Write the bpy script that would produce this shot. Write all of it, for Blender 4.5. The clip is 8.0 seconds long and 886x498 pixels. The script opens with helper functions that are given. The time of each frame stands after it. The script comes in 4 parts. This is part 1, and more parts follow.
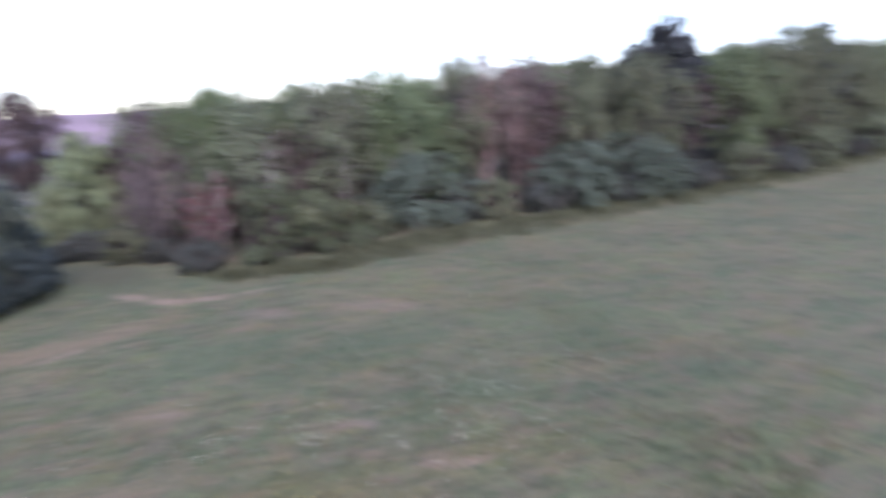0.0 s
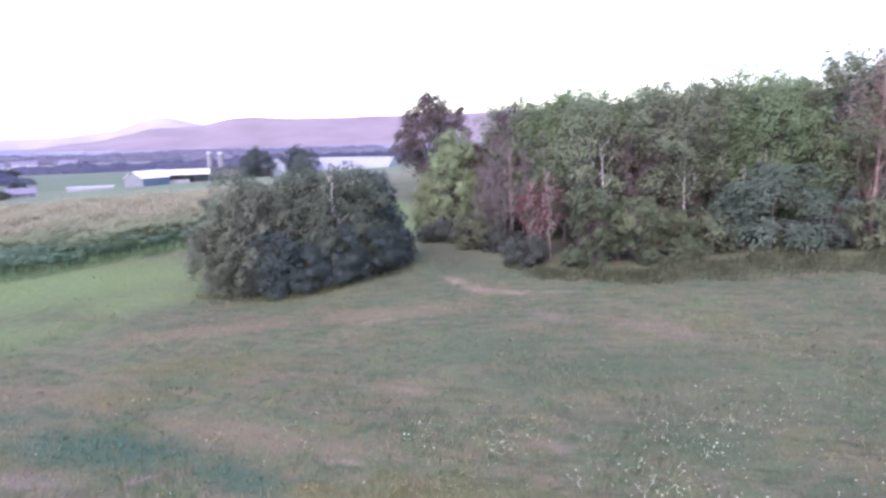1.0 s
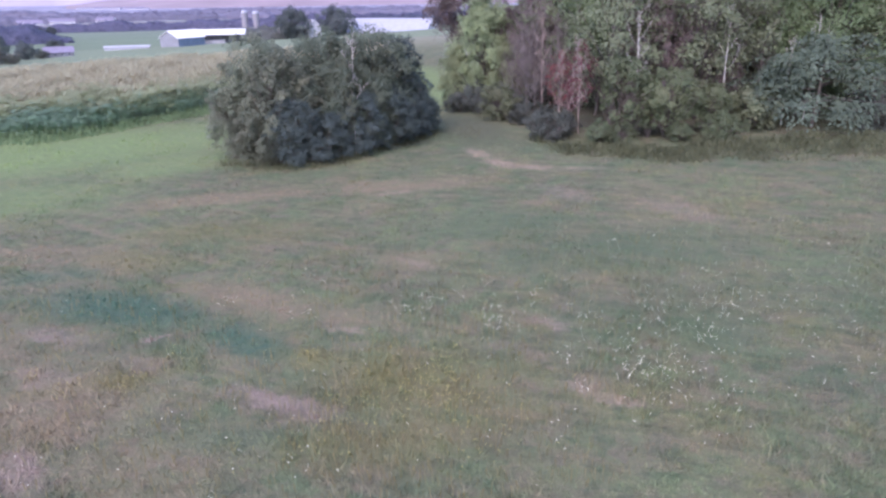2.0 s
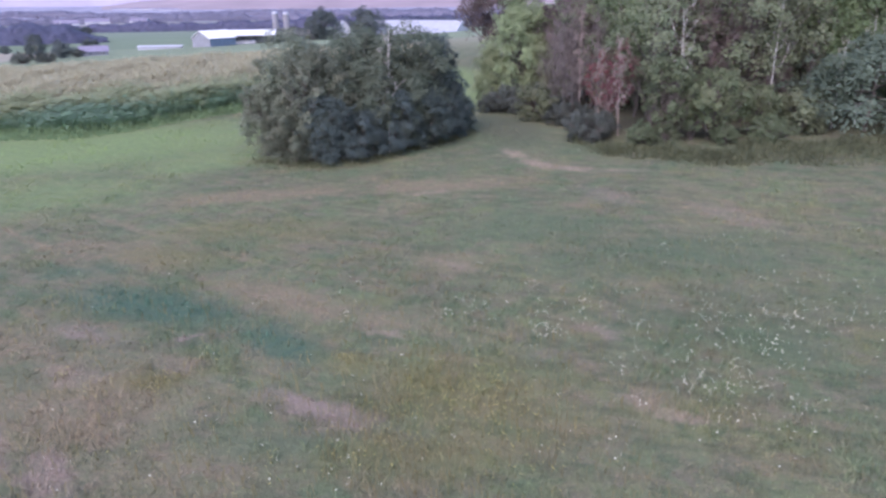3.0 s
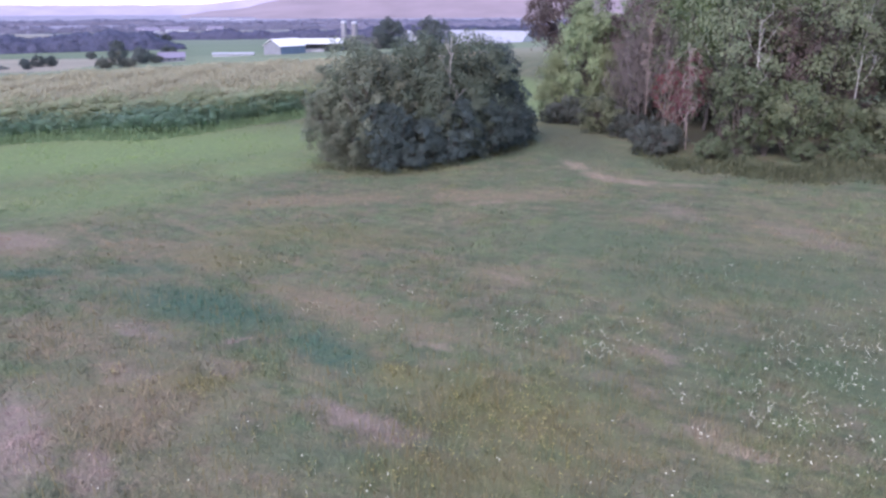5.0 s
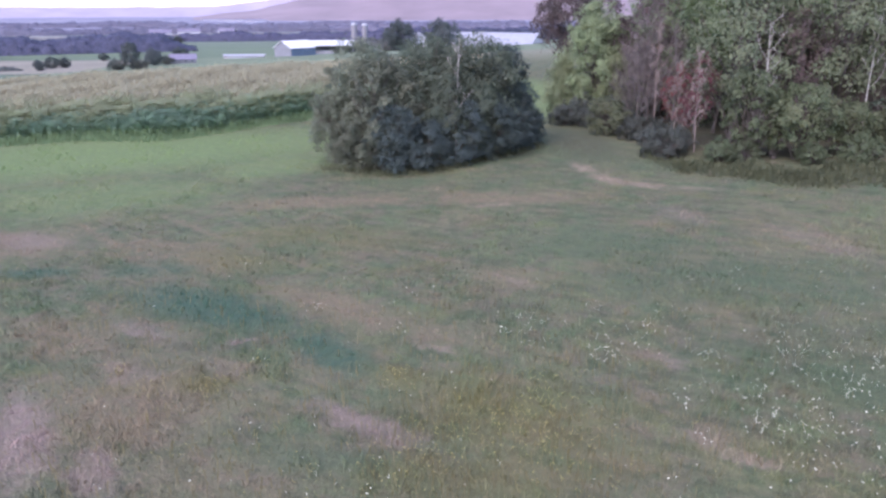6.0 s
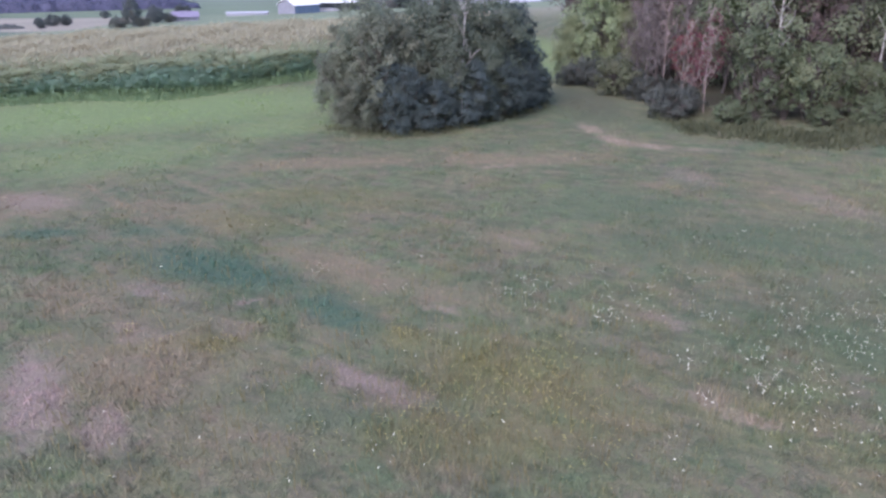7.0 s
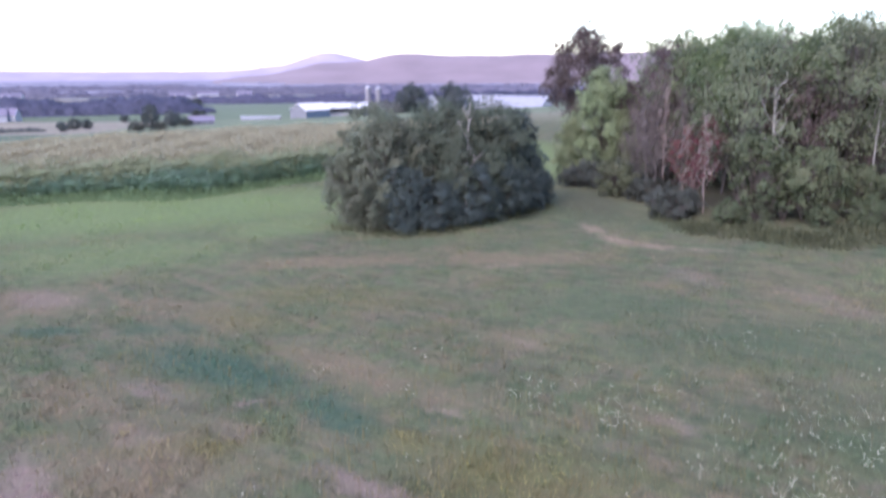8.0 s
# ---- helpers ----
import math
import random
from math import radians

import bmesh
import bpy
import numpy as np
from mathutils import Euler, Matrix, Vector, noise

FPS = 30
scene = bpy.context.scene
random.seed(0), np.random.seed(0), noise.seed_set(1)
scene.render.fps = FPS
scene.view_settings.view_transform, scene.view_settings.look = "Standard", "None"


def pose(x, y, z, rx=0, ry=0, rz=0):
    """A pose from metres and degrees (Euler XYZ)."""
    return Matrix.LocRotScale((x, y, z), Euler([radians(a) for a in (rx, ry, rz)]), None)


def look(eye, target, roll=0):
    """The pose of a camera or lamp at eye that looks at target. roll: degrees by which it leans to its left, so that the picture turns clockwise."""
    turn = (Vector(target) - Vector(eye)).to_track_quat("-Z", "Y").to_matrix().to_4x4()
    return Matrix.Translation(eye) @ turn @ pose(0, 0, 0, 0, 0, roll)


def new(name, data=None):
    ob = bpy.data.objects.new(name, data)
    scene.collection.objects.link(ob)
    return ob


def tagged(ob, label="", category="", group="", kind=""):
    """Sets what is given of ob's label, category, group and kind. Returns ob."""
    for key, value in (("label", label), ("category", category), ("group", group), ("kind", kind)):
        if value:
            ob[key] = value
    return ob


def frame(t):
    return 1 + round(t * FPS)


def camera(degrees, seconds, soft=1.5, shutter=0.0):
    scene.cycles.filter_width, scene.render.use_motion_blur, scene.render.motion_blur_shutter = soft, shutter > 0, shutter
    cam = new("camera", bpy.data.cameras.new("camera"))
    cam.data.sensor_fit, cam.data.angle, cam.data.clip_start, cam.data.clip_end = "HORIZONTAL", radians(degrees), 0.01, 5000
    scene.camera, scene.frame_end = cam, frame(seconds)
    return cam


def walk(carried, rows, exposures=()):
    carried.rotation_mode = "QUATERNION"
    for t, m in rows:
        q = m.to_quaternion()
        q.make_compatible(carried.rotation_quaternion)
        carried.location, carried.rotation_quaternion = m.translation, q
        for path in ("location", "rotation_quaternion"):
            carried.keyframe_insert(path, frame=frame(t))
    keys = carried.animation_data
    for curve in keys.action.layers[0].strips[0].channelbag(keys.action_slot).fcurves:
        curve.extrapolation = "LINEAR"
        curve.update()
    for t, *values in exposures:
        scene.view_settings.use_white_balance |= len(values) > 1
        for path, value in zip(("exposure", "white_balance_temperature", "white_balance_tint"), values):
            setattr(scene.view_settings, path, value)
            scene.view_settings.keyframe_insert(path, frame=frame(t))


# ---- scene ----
cam = camera(67.1, 8.0, soft=2.7, shutter=0.35)
PATH = [
    (0, (-4.249, 0.482, 8.27), (-2.846, 1.858, 7.898), -2.6),
    (0.1, (-3.778, 0.452, 8.28), (-2.631, 2.055, 7.943), -2.6),
    (0.2, (-3.328, 0.338, 8.28), (-2.367, 2.063, 7.962), -2.6),
    (0.3, (-2.729, 0.137, 8.272), (-1.976, 1.961, 7.947), -2.3),
    (0.5, (-1.771, -0.297, 8.214), (-1.167, 1.585, 7.908), -1.7),
    (1, (0.079, -1.398, 8.533), (0.466, 0.534, 8.191), -1.3),
    (1.5, (1.092, -1.43, 8.636), (1.339, 0.418, 7.914), -0.8),
    (1.7, (1.172, -1.419, 8.652), (1.422, 0.43, 7.934), -0.7),
    (2.8, (0.727, -0.574, 8.348), (0.952, 1.282, 7.637), -0.5),
    (3, (0.667, -0.457, 8.293), (0.847, 1.405, 7.586), -0.4),
    (3.5, (0.576, -0.235, 8.213), (0.663, 1.639, 7.518), -0.1),
    (4, (0.628, -0.123, 8.192), (0.668, 1.754, 7.502), -0.1),
    (4.5, (0.732, -0.02, 8.155), (0.754, 1.859, 7.47), -0.1),
    (6, (0.966, 0.078, 8.155), (0.946, 1.961, 7.48), -0.1),
    (6.5, (0.993, 0.069, 8.148), (0.964, 1.949, 7.466), -0.1),
    (7, (0.974, 0.08, 8.156), (0.938, 1.92, 7.374), -0.1),
    (7.5, (0.982, 0.133, 8.254), (0.936, 1.977, 7.481), -0.1),
    (8, (1.018, 0.04, 8.259), (0.965, 1.973, 7.751), -0.1),
]
walk(cam, [(t, look(eye, target, roll)) for t, eye, target, roll in PATH],
     exposures=[(0.0, 1.7, 6480, 30), (0.5, 1.82, 6480, 31), (1.0, 2.01, 6480, 31), (1.6, 1.97, 6480, 30), (3.0, 1.78, 6480, 25), (8.0, 1.76, 6480, 25)])

# ---- sky and sun: bright, thinly clouded evening, no clear shadows ----
SUN_EL, SUN_AZ = 43.0, -150.0
world = bpy.data.worlds.new("evening_sky")
scene.world = world
world.use_nodes = True
wn, wl = world.node_tree.nodes, world.node_tree.links
wn.clear()
sky = wn.new("ShaderNodeTexSky")
sky.sky_type = "NISHITA"
sky.sun_disc = False
sky.sun_elevation, sky.sun_rotation = radians(SUN_EL), radians(SUN_AZ)
sky.air_density, sky.dust_density, sky.ozone_density = 1.0, 0.6, 2.0
back = wn.new("ShaderNodeBackground")
back.inputs["Strength"].default_value = 0.12
wout = wn.new("ShaderNodeOutputWorld")
wl.new(sky.outputs[0], back.inputs["Color"])
wl.new(back.outputs[0], wout.inputs["Surface"])
sun_data = bpy.data.lights.new("sun", "SUN")
sun_data.energy, sun_data.angle, sun_data.color = 1.5, radians(50), (1.0, 0.95, 0.93)
sun = new("sun", sun_data)
_a, _e = radians(SUN_AZ), radians(SUN_EL)
sun_dir = Vector((math.sin(_a) * math.cos(_e), math.cos(_a) * math.cos(_e), math.sin(_e)))
sun.matrix_world = look(sun_dir * 60, (0, 0, 0))


# ---- terrain ----
def smooth(a, b, v):
    s = np.clip((v - a) / (b - a), 0, 1)
    return s * s * (3 - 2 * s)


def height(x, y):
    """Height of the land: a field that climbs towards the wood and falls away to a wide valley."""
    x, y = np.asarray(x, float), np.asarray(y, float)
    d = np.hypot(x, y)
    side = np.where(x > 0, 0.06 * 110 * np.tanh(x / 110), 0.04 * 110 * np.tanh(x / 110))
    drop = -5.0 * smooth(118, 225, d) - 7.0 * smooth(170, 480, d) - 16.0 * smooth(400, 1500, d)
    drop = drop * smooth(-60, 60, y)
    side = side * (1 - 0.9 * smooth(300, 900, d) * smooth(-60, 60, y))
    roll = 0.05 * np.sin(x * 0.45 + 0.7 * np.sin(y * 0.31)) * np.cos(y * 0.38 + 0.5 * np.sin(x * 0.23))
    roll = roll + 1.2 * np.sin(x * 0.012 + 1.0) * np.sin(y * 0.011) * smooth(230, 420, d)
    return side + drop + roll


def hz(x, y):
    return float(height(x, y))


# ---- materials ----
def material(name):
    m = bpy.data.materials.new(name)
    m.use_nodes = True
    nt = m.node_tree
    return m, nt, nt.nodes["Principled BSDF"]


def node(nt, kind, **sets):
    n = nt.nodes.new(kind)
    for k, v in sets.items():
        if k in n.inputs:
            n.inputs[k].default_value = v
    return n


def math_node(nt, op, a, b=None, c=None, clamp=False):
    n = nt.nodes.new("ShaderNodeMath")
    n.operation, n.use_clamp = op, clamp
    for i, v in enumerate((a, b, c)):
        if v is None:
            continue
        if isinstance(v, (int, float)):
            n.inputs[i].default_value = v
        else:
            nt.links.new(v, n.inputs[i])
    return n.outputs[0]


def mix(nt, fac, a, b):
    n = nt.nodes.new("ShaderNodeMix")
    n.data_type = "RGBA"
    for sock, v in ((n.inputs[0], fac), (n.inputs[6], a), (n.inputs[7], b)):
        if isinstance(v, (int, float)):
            sock.default_value = v
        elif isinstance(v, tuple):
            sock.default_value = (*v, 1)
        else:
            nt.links.new(v, sock)
    return n.outputs[2]


def noise_tex(nt, vec, scale, detail=3.0, rough=0.55, lo=0.35, hi=0.65):
    n = node(nt, "ShaderNodeTexNoise", Scale=scale, Detail=detail, Roughness=rough)
    nt.links.new(vec, n.inputs["Vector"])
    r = nt.nodes.new("ShaderNodeMapRange")
    r.inputs["From Min"].default_value, r.inputs["From Max"].default_value = lo, hi
    nt.links.new(n.outputs["Fac"], r.inputs["Value"])
    return r.outputs[0]


def bump(nt, bsdf, fac, strength, dist):
    b = node(nt, "ShaderNodeBump", Strength=strength, Distance=dist)
    nt.links.new(fac, b.inputs["Height"])
    nt.links.new(b.outputs[0], bsdf.inputs["Normal"])


def plain(name, colour, rough=0.6, metal=0.0, vary=0.25, scale=3.0, bumpy=0.0):
    """A surface with mottling at two scales."""
    m, nt, b = material(name)
    co = nt.nodes.new("ShaderNodeTexCoord").outputs["Object"]
    f1 = noise_tex(nt, co, scale)
    f2 = noise_tex(nt, co, scale * 9)
    dark = tuple(c * (1 - vary) for c in colour)
    light = tuple(min(1, c * (1 + vary)) for c in colour)
    c = mix(nt, f1, dark, light)
    c = mix(nt, math_node(nt, "MULTIPLY", f2, 0.4), c, colour)
    nt.links.new(c, b.inputs["Base Color"])
    b.inputs["Roughness"].default_value, b.inputs["Metallic"].default_value = rough, metal
    if bumpy:
        bump(nt, b, f2, bumpy, 0.02)
    return m


def leafy(name, dark, light, back=None, amount=0.0, trans=0.5):
    """Foliage: every leaf its own shade, with patches at branch scale."""
    m, nt, b = material(name)
    geo = nt.nodes.new("ShaderNodeNewGeometry")
    info = nt.nodes.new("ShaderNodeObjectInfo")
    co = nt.nodes.new("ShaderNodeTexCoord").outputs["Object"]
    c = mix(nt, math_node(nt, "MULTIPLY_ADD", geo.outputs["Random Per Island"], 0.6, 0.2), dark, light)
    patch = noise_tex(nt, co, 0.7, 2.0)
    bough = noise_tex(nt, co, 0.95, 3.0, 0.6, 0.3, 0.7)
    if back:
        keep = math_node(nt, "MULTIPLY", patch, amount)
        c = mix(nt, keep, c, back)
    hsv = node(nt, "ShaderNodeHueSaturation")
    v = math_node(nt, "MULTIPLY_ADD", info.outputs["Random"], 0.36, 0.57)
    v = math_node(nt, "MULTIPLY_ADD", bough, 0.52, v)
    nt.links.new(v, hsv.inputs["Value"])
    h = math_node(nt, "MULTIPLY_ADD", info.outputs["Random"], 0.03, 0.485)
    nt.links.new(h, hsv.inputs["Hue"])
    nt.links.new(c, hsv.inputs["Color"])
    nt.links.new(hsv.outputs[0], b.inputs["Base Color"])
    b.inputs["Roughness"].default_value = 0.62
    b.inputs["Specular IOR Level"].default_value = 0.12
    if trans:
        t = nt.nodes.new("ShaderNodeBsdfTranslucent")
        nt.links.new(hsv.outputs[0], t.inputs["Color"])
        ms = nt.nodes.new("ShaderNodeMixShader")
        ms.inputs[0].default_value = trans
        nt.links.new(b.outputs[0], ms.inputs[1])
        nt.links.new(t.outputs[0], ms.inputs[2])
        nt.links.new(ms.outputs[0], nt.nodes["Material Output"].inputs["Surface"])
    return m


GREEN, OLIVE, DRY = (0.124, 0.153, 0.085), (0.148, 0.134, 0.061), (0.205, 0.158, 0.113)
LITTER_SHADE = (0.075, 0.06, 0.05)
TAN = (0.26, 0.205, 0.165)
LUSH_SHADE, TEAL, BARE, FRESH = (0.078, 0.112, 0.070), (0.045, 0.098, 0.072), (0.25, 0.188, 0.174), (0.158, 0.228, 0.096)
# worn, dry, lush and shade-darkened spots of the meadow: x, y, half-length, half-width, turn in degrees, strength
SPOTS = {}
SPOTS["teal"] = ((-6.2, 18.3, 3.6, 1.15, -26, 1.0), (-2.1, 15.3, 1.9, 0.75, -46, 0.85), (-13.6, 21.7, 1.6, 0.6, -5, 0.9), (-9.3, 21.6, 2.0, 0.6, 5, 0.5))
SPOTS["bare"] = ((-8.1, 11.9, 2.4, 0.7, -57, 0.95), (-5.8, 10.6, 1.1, 0.5, -50, 0.7), (-0.8, 12.0, 1.8, 0.42, -34, 0.75), (-7.5, 16.7, 1.3, 0.45, -32, 0.55), (-4.6, 16.0, 0.45, 0.15, 0, 0.8), (-16.0, 25.4, 2.0, 1.0, -20, 0.6),
    (13.5, 21.2, 2.3, 0.8, -73, 0.32), (9.8, 25.2, 1.9, 0.7, -72, 0.4), (6.1, 14.0, 0.6, 0.25, -40, 0.5), (-4.6, 14.6, 1.5, 0.35, -40, 0.3), (-6.5, 14.2, 1.5, 0.5, -30, 0.3))
# leaf litter under the wood; the spot at (8.8, 41) paints the passage's shade
SPOTS["litter_shade"] = ((18.2, 35.0, 4.2, 2.4, -18, 0.95), (14.8, 39.5, 3.0, 4.0, 0, 0.85), (8.8, 41, 2.4, 6, 4, 0.55), (24, 42, 9, 9, 0, 1.0), (40, 36, 14, 10, -20, 1.0), (65, 30, 22, 11, -12, 1.0), (95, 27, 22, 11, -8, 1.0), (16.5, 46, 4.5, 6, 0, 0.9))
SPOTS["tan"] = ((6.2, 10.6, 1.1, 0.25, -33, 0.7), (2.9, 28.0, 1.3, 0.28, -4, 0.5), (7.8, 33.9, 0.5, 1.5, 12, 0.8), (8.5, 31.4, 0.6, 1.4, 22, 0.9), (9.8, 30.0, 1.3, 0.45, -38, 0.8), (11.8, 28.9, 1.5, 0.35, -28, 0.5), (0.7, 15.2, 0.6, 0.2, -30, 0.6),
    (2.9, 19.5, 0.9, 0.25, -45, 0.5))
SPOTS["dry"] = ((3.0, 29.1, 3.8, 1.25, -10, 0.75), (-4.6, 29.8, 5.2, 1.2, -3, 0.7), (2.6, 19.9, 1.6, 0.9, -35, 0.45), (-2.2, 18.0, 3.2, 0.9, -38, 0.75), (-6.4, 13.2, 3.4, 2.3, -35, 0.7), (-9.3, 16.3, 2.6, 1.3, -25, 0.65), (-3.0, 10.4, 2.2, 1.3, 0, 0.45),
    (13.2, 22.0, 2.6, 2.8, 0, 0.3), (9.0, 33.0, 1.2, 5.0, 8, 0.3), (-16.5, 25.0, 3.5, 1.8, -15, 0.7), (-9.5, 23.6, 4.0, 1.3, -32, 0.55), (-12.2, 24.7, 6.0, 0.3, -45, 0.5), (-8.6, 25.6, 5.0, 0.25, -42, 0.45), (0.9, 16.0, 2.0, 0.5, -36, 0.5))
SPOTS["olive"] = ((2.2, 12.0, 2.8, 1.9, -20, 0.55), (1.5, 10.2, 2.6, 1.0, 0, 0.5), (-0.3, 14.0, 1.2, 0.6, -20, 0.7), (-5.2, 13.9, 2.2, 0.5, 5, 0.6), (-4, 24.5, 5, 1.6, -10, 0.45), (-7.0, 22.4, 2.6, 1.2, -25, 0.45))
SPOTS["fresh"] = ((-17.5, 32.5, 8, 4.5, 0, 0.6), (-22, 44, 22, 9, 6, 0.95), (-9.5, 38, 4, 4, 0, 0.7), (9.8, 55, 3.0, 7.5, 0, 0.9), (8.6, 68, 3.4, 14, -4, 0.9))
# lush grass; the spot at (8.4, 40) paints shade between thicket and wood
SPOTS["lush_shade"] = ((10.5, 18.5, 5.0, 2.6, -12, 0.55), (11.5, 14.5, 4.0, 1.8, 0, 0.45), (8.4, 40, 2.8, 7.5, 6, 1.0), (11.0, 34.0, 2.0, 2.4, 0, 0.6), (4.6, 37.2, 2.6, 0.9, 30, 0.6), (6.2, 22.5, 3.6, 2.2, -32, 0.75), (9.8, 12.7, 1.5, 1.2, 0, 0.85), (-2, 33.2, 3.5, 0.8, -6, 0.5), (4, 32, 3, 1.2, 10, 0.5), (16, 14, 4, 3, 0, 0.5), (-1.6, 10.9, 1.7, 0.6, -12, 0.75), (7.6, 18.4, 3.2, 1.6, -15, 0.5), (-8.3, 14.6, 1.2, 0.5, -40, 0.5))


def meadow_colour(nt):
    """Colour of the meadow by place, shared by the soil and the grass on it."""
    pos = nt.nodes.new("ShaderNodeNewGeometry").outputs["Position"]
    flat = nt.nodes.new("ShaderNodeVectorMath")
    flat.operation = "MULTIPLY"
    flat.inputs[1].default_value = (1, 1, 0)
    nt.links.new(pos, flat.inputs[0])
    pos = flat.outputs[0]
    wob = node(nt, "ShaderNodeTexNoise", Scale=0.55, Detail=5.0, Roughness=0.65)
    nt.links.new(pos, wob.inputs["Vector"])
    wv = nt.nodes.new("ShaderNodeVectorMath")
    wv.operation = "MULTIPLY_ADD"
    wv.inputs[1].default_value, wv.inputs[2].default_value = (3.0, 3.0, 0), (-1.5, -1.5, 0)
    nt.links.new(wob.outputs["Color"], wv.inputs[0])
    add = nt.nodes.new("ShaderNodeVectorMath")
    nt.links.new(pos, add.inputs[0])
    nt.links.new(wv.outputs[0], add.inputs[1])
    warped = add.outputs[0]
    wob2 = node(nt, "ShaderNodeTexNoise", Scale=1.5, Detail=5.0, Roughness=0.7)
    nt.links.new(pos, wob2.inputs["Vector"])
    wv2 = nt.nodes.new("ShaderNodeVectorMath")
    wv2.operation = "MULTIPLY_ADD"
    wv2.inputs[1].default_value, wv2.inputs[2].default_value = (1.3, 1.3, 0), (-0.65, -0.65, 0)
    nt.links.new(wob2.outputs["Color"], wv2.inputs[0])
    add2 = nt.nodes.new("ShaderNodeVectorMath")
    nt.links.new(pos, add2.inputs[0])
    nt.links.new(wv2.outputs[0], add2.inputs[1])
    ragged = add2.outputs[0]
    c = mix(nt, noise_tex(nt, pos, 0.16, 4.0, 0.6, 0.38, 0.62), GREEN, LUSH_SHADE)
    c = mix(nt, math_node(nt, "MULTIPLY", noise_tex(nt, warped, 0.3, 4.0, 0.6, 0.46, 0.68), 0.5), c, DRY)
    stretch = nt.nodes.new("ShaderNodeMapping")
    stretch.vector_type = "TEXTURE"
    stretch.inputs["Scale"].default_value = (3.0, 0.9, 1)
    stretch.inputs["Rotation"].default_value = (0, 0, radians(-33))
    nt.links.new(pos, stretch.inputs["Vector"])
    streak = stretch.outputs[0]
    c = mix(nt, math_node(nt, "MULTIPLY", noise_tex(nt, pos, 0.45, 3.0, 0.6, 0.5, 0.72), 0.6), c, OLIVE)
    fine = noise_tex(nt, pos, 2.2, 4.0, 0.65, 0.35, 0.68)
    c = mix(nt, math_node(nt, "MULTIPLY", noise_tex(nt, pos, 1.1, 5.0, 0.7, 0.46, 0.62), 0.65), c, (0.158, 0.126, 0.103))
    c = mix(nt, math_node(nt, "MULTIPLY", noise_tex(nt, warped, 1.7, 4.0, 0.7, 0.48, 0.64), 0.65), c, (0.045, 0.08, 0.048))
    c = mix(nt, math_node(nt, "MULTIPLY", noise_tex(nt, streak, 1.1, 5.0, 0.66, 0.5, 0.64), 0.5), c, (0.185, 0.145, 0.104))
    c = mix(nt, math_node(nt, "MULTIPLY", noise_tex(nt, streak, 1.7, 5.0, 0.7, 0.5, 0.62), 0.5), c, (0.05, 0.07, 0.045))
    for key, tone in (("fresh", FRESH), ("dry", DRY), ("lush_shade", LUSH_SHADE), ("olive", OLIVE), ("litter_shade", LITTER_SHADE), ("teal", TEAL), ("tan", TAN), ("bare", BARE)):
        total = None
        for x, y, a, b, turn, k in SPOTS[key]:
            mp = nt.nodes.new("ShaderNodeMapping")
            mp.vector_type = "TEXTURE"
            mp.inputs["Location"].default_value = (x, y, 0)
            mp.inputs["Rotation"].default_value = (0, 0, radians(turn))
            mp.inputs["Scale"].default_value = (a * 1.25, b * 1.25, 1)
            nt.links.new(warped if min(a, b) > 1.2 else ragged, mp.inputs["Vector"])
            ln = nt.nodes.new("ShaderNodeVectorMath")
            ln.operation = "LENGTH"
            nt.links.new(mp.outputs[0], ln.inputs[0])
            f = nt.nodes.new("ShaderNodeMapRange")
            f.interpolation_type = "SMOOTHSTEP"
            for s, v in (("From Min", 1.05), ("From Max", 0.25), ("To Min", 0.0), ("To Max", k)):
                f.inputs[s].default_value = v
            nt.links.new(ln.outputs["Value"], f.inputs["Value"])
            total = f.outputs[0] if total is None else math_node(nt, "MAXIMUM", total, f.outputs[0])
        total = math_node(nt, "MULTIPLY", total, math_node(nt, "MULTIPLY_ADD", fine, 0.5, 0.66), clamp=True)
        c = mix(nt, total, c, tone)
    return c, pos, fine


